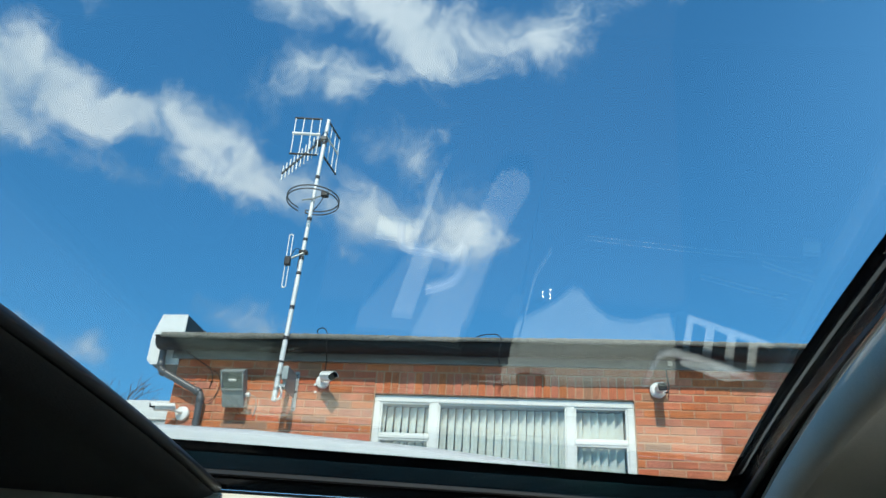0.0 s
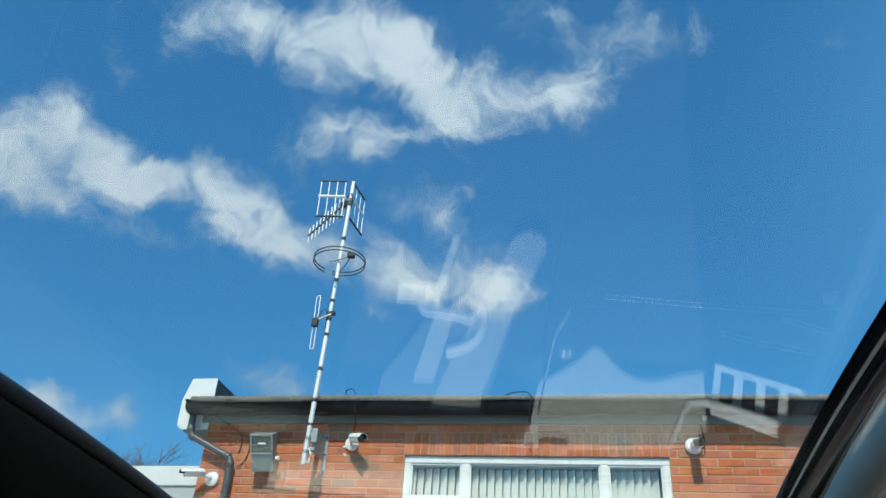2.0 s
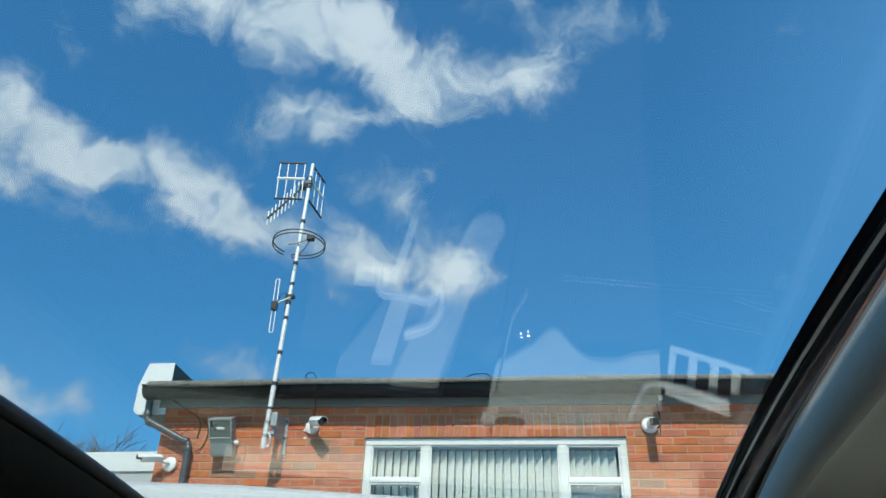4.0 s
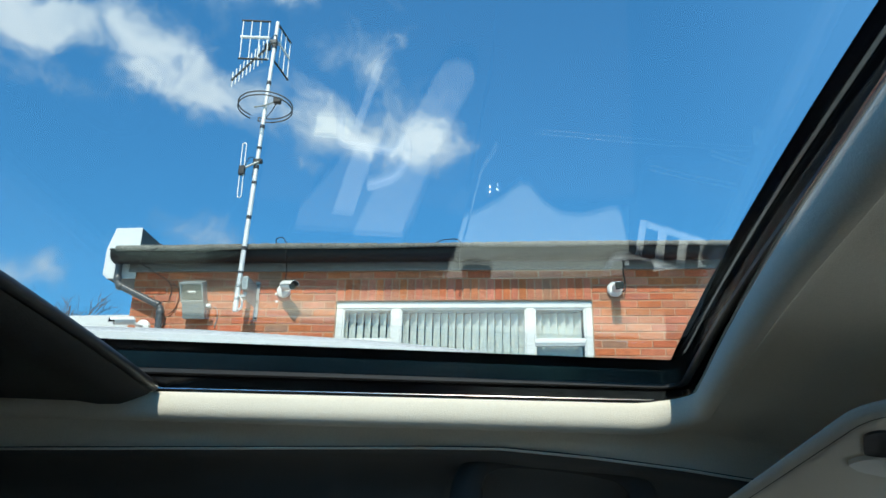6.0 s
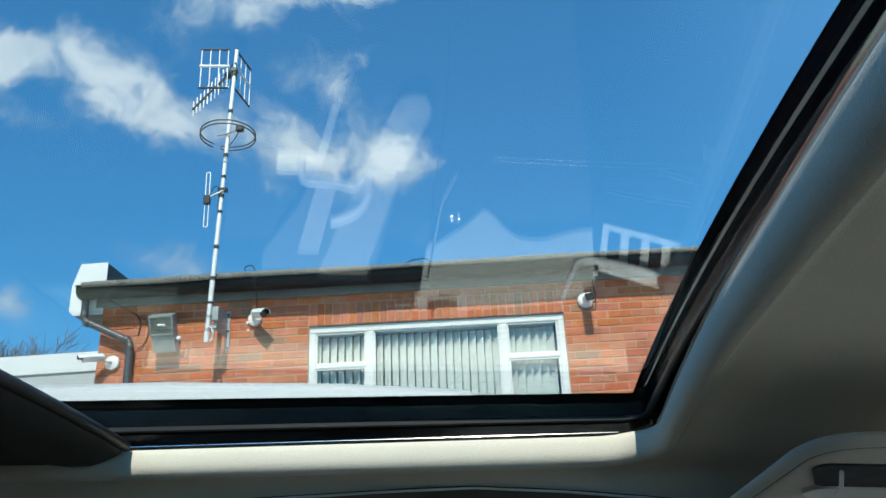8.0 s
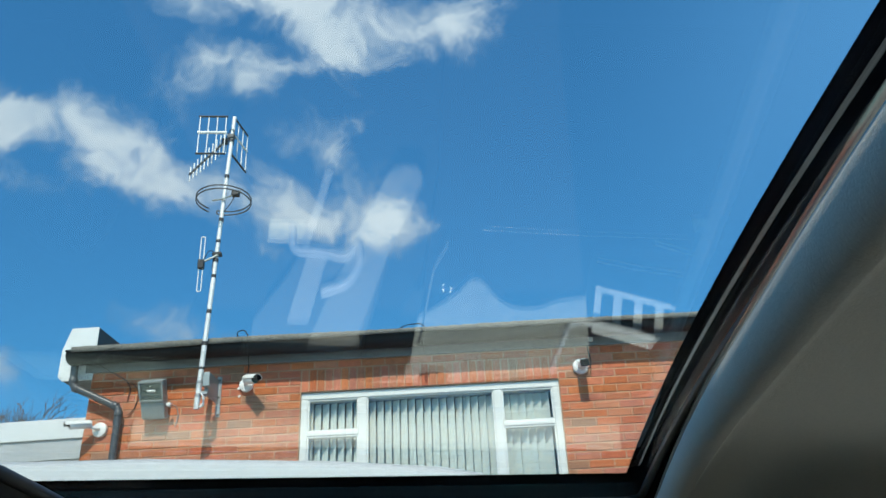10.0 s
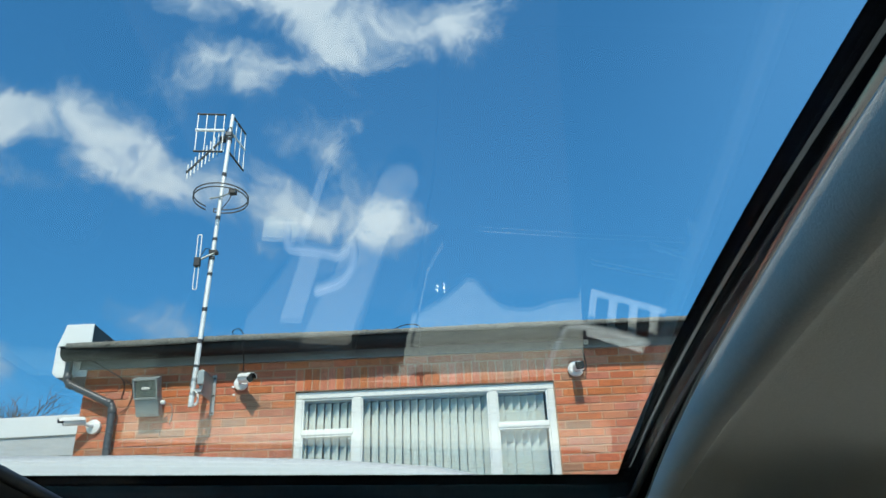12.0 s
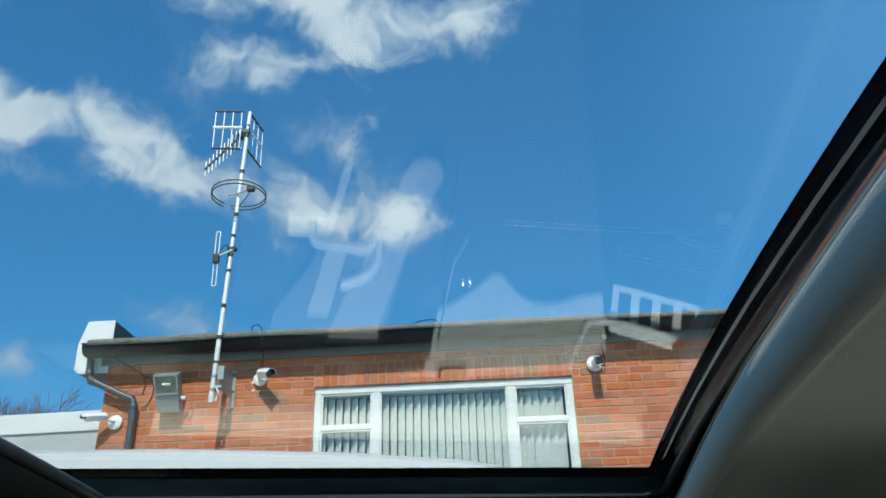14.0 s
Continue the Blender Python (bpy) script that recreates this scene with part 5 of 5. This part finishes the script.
def build_visor():
    """The passenger's sun visor, folded up under the headliner."""
    path = [Vector((0.47, 0.447)), Vector((0.236, 0.447)), Vector((0.2265, 0.842)), Vector((0.275, 0.897)), Vector((0.49, 0.91))]
    path = rounded(path + [path[0]], 0.055, 9)
    def outline(grow):
        out = []
        n = len(path) - 1
        for k in range(n):
            d = path[(k + 1) % n] - path[k - 1]
            out.append(path[k] + Vector((d.y, -d.x)).normalized() * grow * -1.0)
        return out
    rows = []
    for grow, dz in ((-0.045, 0.0), (-0.018, 0.0), (-0.0105, 0.0006), (-0.0082, 0.0014), (-0.0076, 0.0022), (-0.0068, 0.0015), (-0.003, 0.0026), (0.0, 0.0055), (0.0005, 0.0075), (-0.001, 0.010), (-0.006, 0.012), (-0.045, 0.0125)):
        rows.append([(p.x, p.y, visor_z(p.x, p.y) + dz) for p in outline(grow)])
    bm = bmesh.new()
    vs = grid_mesh(bm, rows, close=True)
    bm.faces.new(vs[0]), bm.faces.new(vs[-1][::-1])
    visor = part("sun_visor", bm, M_VISOR, car, "beige padded sun visor with a stitched border", smooth="auto")
    bm = bmesh.new()
    sweep(bm, [(p.x, p.y, visor_z(p.x, p.y) + 0.0018) for p in outline(-0.0076)], 0.0005, 5, closed=True)
    part("stitching", bm, M_TRIM, visor)
    def patch(pts, dz, thick, r=0.0, lift=0.0):
        pts = [Vector(p) for p in pts]
        if r:
            k = (pts[0] + pts[-1]) / 2
            pts = rounded([k] + pts + [k], r, 4)[:-1]
        b = bmesh.new()
        vs = [b.verts.new((p.x, p.y, visor_z(p.x, p.y) + d)) for d in (dz, dz + thick) for p in pts]
        n = len(pts)
        b.faces.new(vs[:n][::-1]), b.faces.new(vs[n:])
        for k in range(n):
            b.faces.new((vs[k], vs[(k + 1) % n], vs[n + (k + 1) % n], vs[n + k]))
        return b
    part("warning_label", patch([(0.294, 0.813), (0.295, 0.737), (0.400, 0.727), (0.400, 0.807)], -0.0010, 0.002), M_LABEL, visor, "pale printed label")
    part("visor_clip", patch([(0.264, 0.574), (0.270, 0.552), (0.36, 0.545), (0.37, 0.615), (0.312, 0.603), (0.278, 0.590)], -0.0035, 0.005, 0.012), M_CHROME, visor, "pale grey visor clip")
    # flat black sheet stands in for the depth of the hinge recess
    part("visor_hinge", patch([(0.268, 0.552), (0.250, 0.506), (0.254, 0.493), (0.34, 0.485), (0.36, 0.545)], -0.0018, 0.003, 0.008), M_SEAL, visor, "flat dark patch in place of the hinge recess")
    part("hinge_pin", swept([(0.284, 0.557, visor_z(0.284, 0.557) - 0.006), (0.2775, 0.528, visor_z(0.2775, 0.528) - 0.007), (0.268, 0.500, visor_z(0.268, 0.5) - 0.004)], 0.0016, 6), M_CHROME, visor)


def build_seat_and_belt():
    """Passenger seat, its belt and the upper guide loop on the pillar."""
    seat = part("passenger_seat", boxed(-0.34, 0.22, 0.42, 0.86, 0.42, 0.58, bevel=0.05, seg=3), M_CUSHION, car, "beige fabric passenger seat with a dark back", smooth="auto")
    m = Matrix.Translation((-0.36, 0.64, 0.78)) @ pose(0, 0, 0, 0, -14, 0)
    part("seat_back", box(bmesh.new(), -0.07, 0.07, -0.22, 0.22, -0.30, 0.28, bevel=0.05, seg=3, m=m), M_SEAT, seat, smooth="auto")
    m = Matrix.Translation((-0.47, 0.64, 1.155)) @ pose(0, 0, 0, 0, -14, 0)
    part("headrest", box(bmesh.new(), -0.05, 0.05, -0.12, 0.12, -0.08, 0.08, bevel=0.04, seg=3, m=m), M_SEAT, seat, smooth="auto")
    seat = part("driver_seat", boxed(-0.40, 0.14, -0.24, 0.17, 0.40, 0.56, bevel=0.05, seg=3), M_CUSHION, car, "beige fabric driver seat with a dark back", smooth="auto")
    m = Matrix.Translation((-0.46, -0.035, 0.76)) @ pose(0, 0, 0, 0, -18, 0)
    part("seat_back", box(bmesh.new(), -0.07, 0.07, -0.21, 0.21, -0.30, 0.28, bevel=0.05, seg=3, m=m), M_SEAT, seat, smooth="auto")
    belt = part("seat_belt", bmesh.new(), M_BELT, car, "grey webbing seat belt hanging from its guide loop")
    bm = bmesh.new()
    def web(pts, w):
        rows = []
        for (x, y, z) in pts:
            rows.append([(x - w / 2, y, z), (x + w / 2, y, z)])
        grid_mesh(bm, rows)
    web([(-0.209, 0.886, 1.140), (-0.214, 0.886, 1.165), (-0.222, 0.886, 1.200), (-0.229, 0.886, 1.232)], 0.029)
    web([(-0.232, 0.888, 1.140), (-0.217, 0.888, 1.088), (-0.206, 0.888, 1.035), (-0.200, 0.915, 0.99), (-0.195, 0.955, 0.95)], 0.012)
    thicken(bm, 0.0015)
    bm.to_mesh(belt.data)
    bm.free()
    pts = rounded([(-0.250, 0.884, 1.112), (-0.246, 0.883, 1.146), (-0.203, 0.882, 1.146), (-0.168, 0.882, 1.154), (-0.154, 0.883, 1.132), (-0.148, 0.883, 1.159), (-0.163, 0.884, 1.184), (-0.200, 0.885, 1.196)], 0.02, 5)
    part("guide_loop", swept(pts, 0.0060, 8), M_CAM_WHITE, belt, "pale plastic belt guide loop", smooth="auto")
    part("window_seal", swept([(-0.068, 0.938, 1.236), (-0.056, 0.938, 1.172), (-0.050, 0.938, 1.14), (-0.030, 0.938, 1.105)], 0.0013, 6), M_PILLAR, car, "thin pale edge of the window seal")
    part("pillar_inner_trim", prism(bmesh.new(), [(-0.120, 1.255), (-0.112, 1.225), (-0.080, 1.165), (-0.062, 1.165), (-0.075, 1.225), (-0.078, 1.255)], "y", 0.934, 0.943, bevel=0.003), M_TRIM, car, smooth="auto")
    # chrome beads added to give the small glints mirrored in the roof glass
    for x, z, r in ((-0.037, 1.150, 0.0028), (-0.027, 1.147, 0.0023), (-0.026, 1.152, 0.0017)):
        part("glint_bead", lathe(bmesh.new(), [(r * 0.6, 0), (r, 0.001), (r, 0.004), (r * 0.5, 0.0055)], axis_pose((x, 0.966, z), (0, -0.8, 0.6)), 12), M_BRIGHT, car, "small chrome bead added for a glint in the roof glass", smooth="auto")
    # made-up pale block whose mirror image is the bright spot on the roof glass
    part("spot_block", boxed(0.332, 0.358, 0.950, 0.957, 1.051, 1.070, bevel=0.003), M_LABEL, car, "pale block added for a bright spot in the roof glass", smooth="auto")
    # made-up pale rods that mirror as light streaks in the roof glass
    for a, b, r in (((0.276, 1.087), (0.360, 1.104), 0.0016), ((0.190, 1.112), (0.312, 1.128), 0.0012), ((0.02, 1.073), (0.33, 1.078), 0.0004)):
        m = ((a[0] + b[0]) / 2, (a[1] + b[1]) / 2 + 0.0015)
        part("streak_rod", swept([(x, 0.957, z) for x, z in (a, m, b)], r, 6), M_LABEL, car, "fine pale rod at the window corner, added for a streak in the roof glass")
    part("pillar_label", boxed(-0.302, -0.238, 0.9395, 0.9435, 1.079, 1.106), M_LABEL, car, "small white printed label")


build_sunroof()
build_headliner()
build_side(True)
build_side(False)
build_shell_ends()
build_handle()
build_visor()
build_seat_and_belt()


# ---- parked vehicles ----
def vehicle(name, label, paint, m, length, width, profile, glass, wheel_r=0.31):
    """A parked vehicle, nose towards its own -x: side profile, glass, wheels, lights and plate."""
    v = thing(name, label, name.replace("_", " "))
    body = part("body", prism(bmesh.new(), profile, "y", -width / 2, width / 2, bevel=0.05), paint, v, smooth="auto")
    for side in (-1, 1):
        a, b = sorted((side * (width / 2 - 0.02), side * (width / 2 + 0.004)))
        for g in glass:
            part("side_window", prism(bmesh.new(), g, "y", a, b), M_DARKGLASS, v)
        for x in (0.75, length - 0.8):
            w = part("wheel", lathe(bmesh.new(), [(0.2, -0.1), (wheel_r - 0.02, -0.1), (wheel_r, -0.07), (wheel_r, 0.07), (wheel_r - 0.02, 0.1), (0.2, 0.1)], axis_pose((x, side * (width / 2 - 0.09), wheel_r), (0, 1, 0)), 24), M_TYRE, v, smooth="auto")
            part("rim", lathe(bmesh.new(), [(0.19, -0.105), (0.19, 0.105), (0.05, 0.11)], axis_pose((x, side * (width / 2 - 0.09), wheel_r), (0, 1, 0)), 16), M_GALV, w, smooth="auto")
        part("headlight", boxed(0.02, 0.12, side * (width / 2 - 0.22) - 0.14, side * (width / 2 - 0.22) + 0.14, 0.62, 0.74, bevel=0.03, seg=3), M_CHROME, v)
    part("grille", boxed(-0.012, 0.03, -0.38, 0.38, 0.50, 0.62, bevel=0.01), M_SEAL, v)
    v.matrix_basis = m
    return v


van_profile = [(0.0, 0.30), (0.0, 0.72), (0.10, 0.92), (0.62, 1.05), (1.15, 1.70), (1.45, 1.86), (3.85, 1.90), (3.98, 1.75), (4.02, 0.95), (4.0, 0.30)]
van_glass = [[(0.78, 1.10), (1.02, 1.42), (1.06, 1.42), (1.06, 1.10)]]
vehicle("blue_van", "bright blue small van parked along the brick wall", M_BLUE, pose(-1.95, 5.85, 0, 0, 0, 0), 4.0, 1.65, van_profile, van_glass)
car_profile = [(0.0, 0.25), (-0.03, 0.60), (0.0, 0.92), (0.30, 1.02), (0.75, 1.08), (1.15, 1.27), (1.6, 1.31), (2.5, 1.28), (2.8, 1.05), (2.9, 0.95), (2.95, 0.30)]
car_glass = [[(0.95, 1.08), (1.22, 1.22), (1.6, 1.26), (2.4, 1.23), (2.6, 1.07)]]
CAR_POSE = pose(1.02, 1.778, 0, 0, 0, 66)
dark_car = vehicle("dark_car", "dark parked car with a white number plate on its nose", M_DARKPAINT, CAR_POSE, 2.9, 1.55, car_profile, car_glass)


def build_plate():
    """White plate with plain dark bars in place of its characters."""
    plate = part("number_plate", bmesh.new(), M_PLATE, None)
    plate.data.materials.clear()
    bm = boxed(-0.26, 0.26, -0.006, 0.0, -0.044, 0.0555, bevel=0.003)
    bm.to_mesh(plate.data)
    bm.free()
    plate.data.materials.append(M_PLATE)
    plate.parent = dark_car
    plate["label"] = "white number plate with dark bars"
    for i in range(7):
        x = -0.226 + i * 0.0545 + (0.03 if i > 3 else 0)
        b = part("bar", boxed(x - 0.016, x + 0.016, -0.0085, -0.006, -0.028, 0.036, bevel=0.001), M_INK, None)
        b.parent = plate
    plate.matrix_basis = PLATE_POSE

PLATE_POSE = pose(-0.118, 0.447, 0.840, 0, 0, -66) @ pose(0, 0, 0, 0, -10, 0)
build_plate()
strip = rounded([(0.155, 1.83, 1.01), (0.19, 1.83, 0.925), (0.242, 1.83, 0.842), (0.272, 1.83, 0.836), (0.376, 1.83, 0.848), (0.50, 1.83, 0.872)], 0.03, 5)
inv = CAR_POSE.inverted()
part("bumper_strip", swept([inv @ p for p in strip], 0.0075, 8), M_CAM_WHITE, dark_car, "bright strip along the bumper edge", smooth="auto")

# ---- facing bricks, last ----
build_bricks()
building.matrix_basis = BUILD_TILT
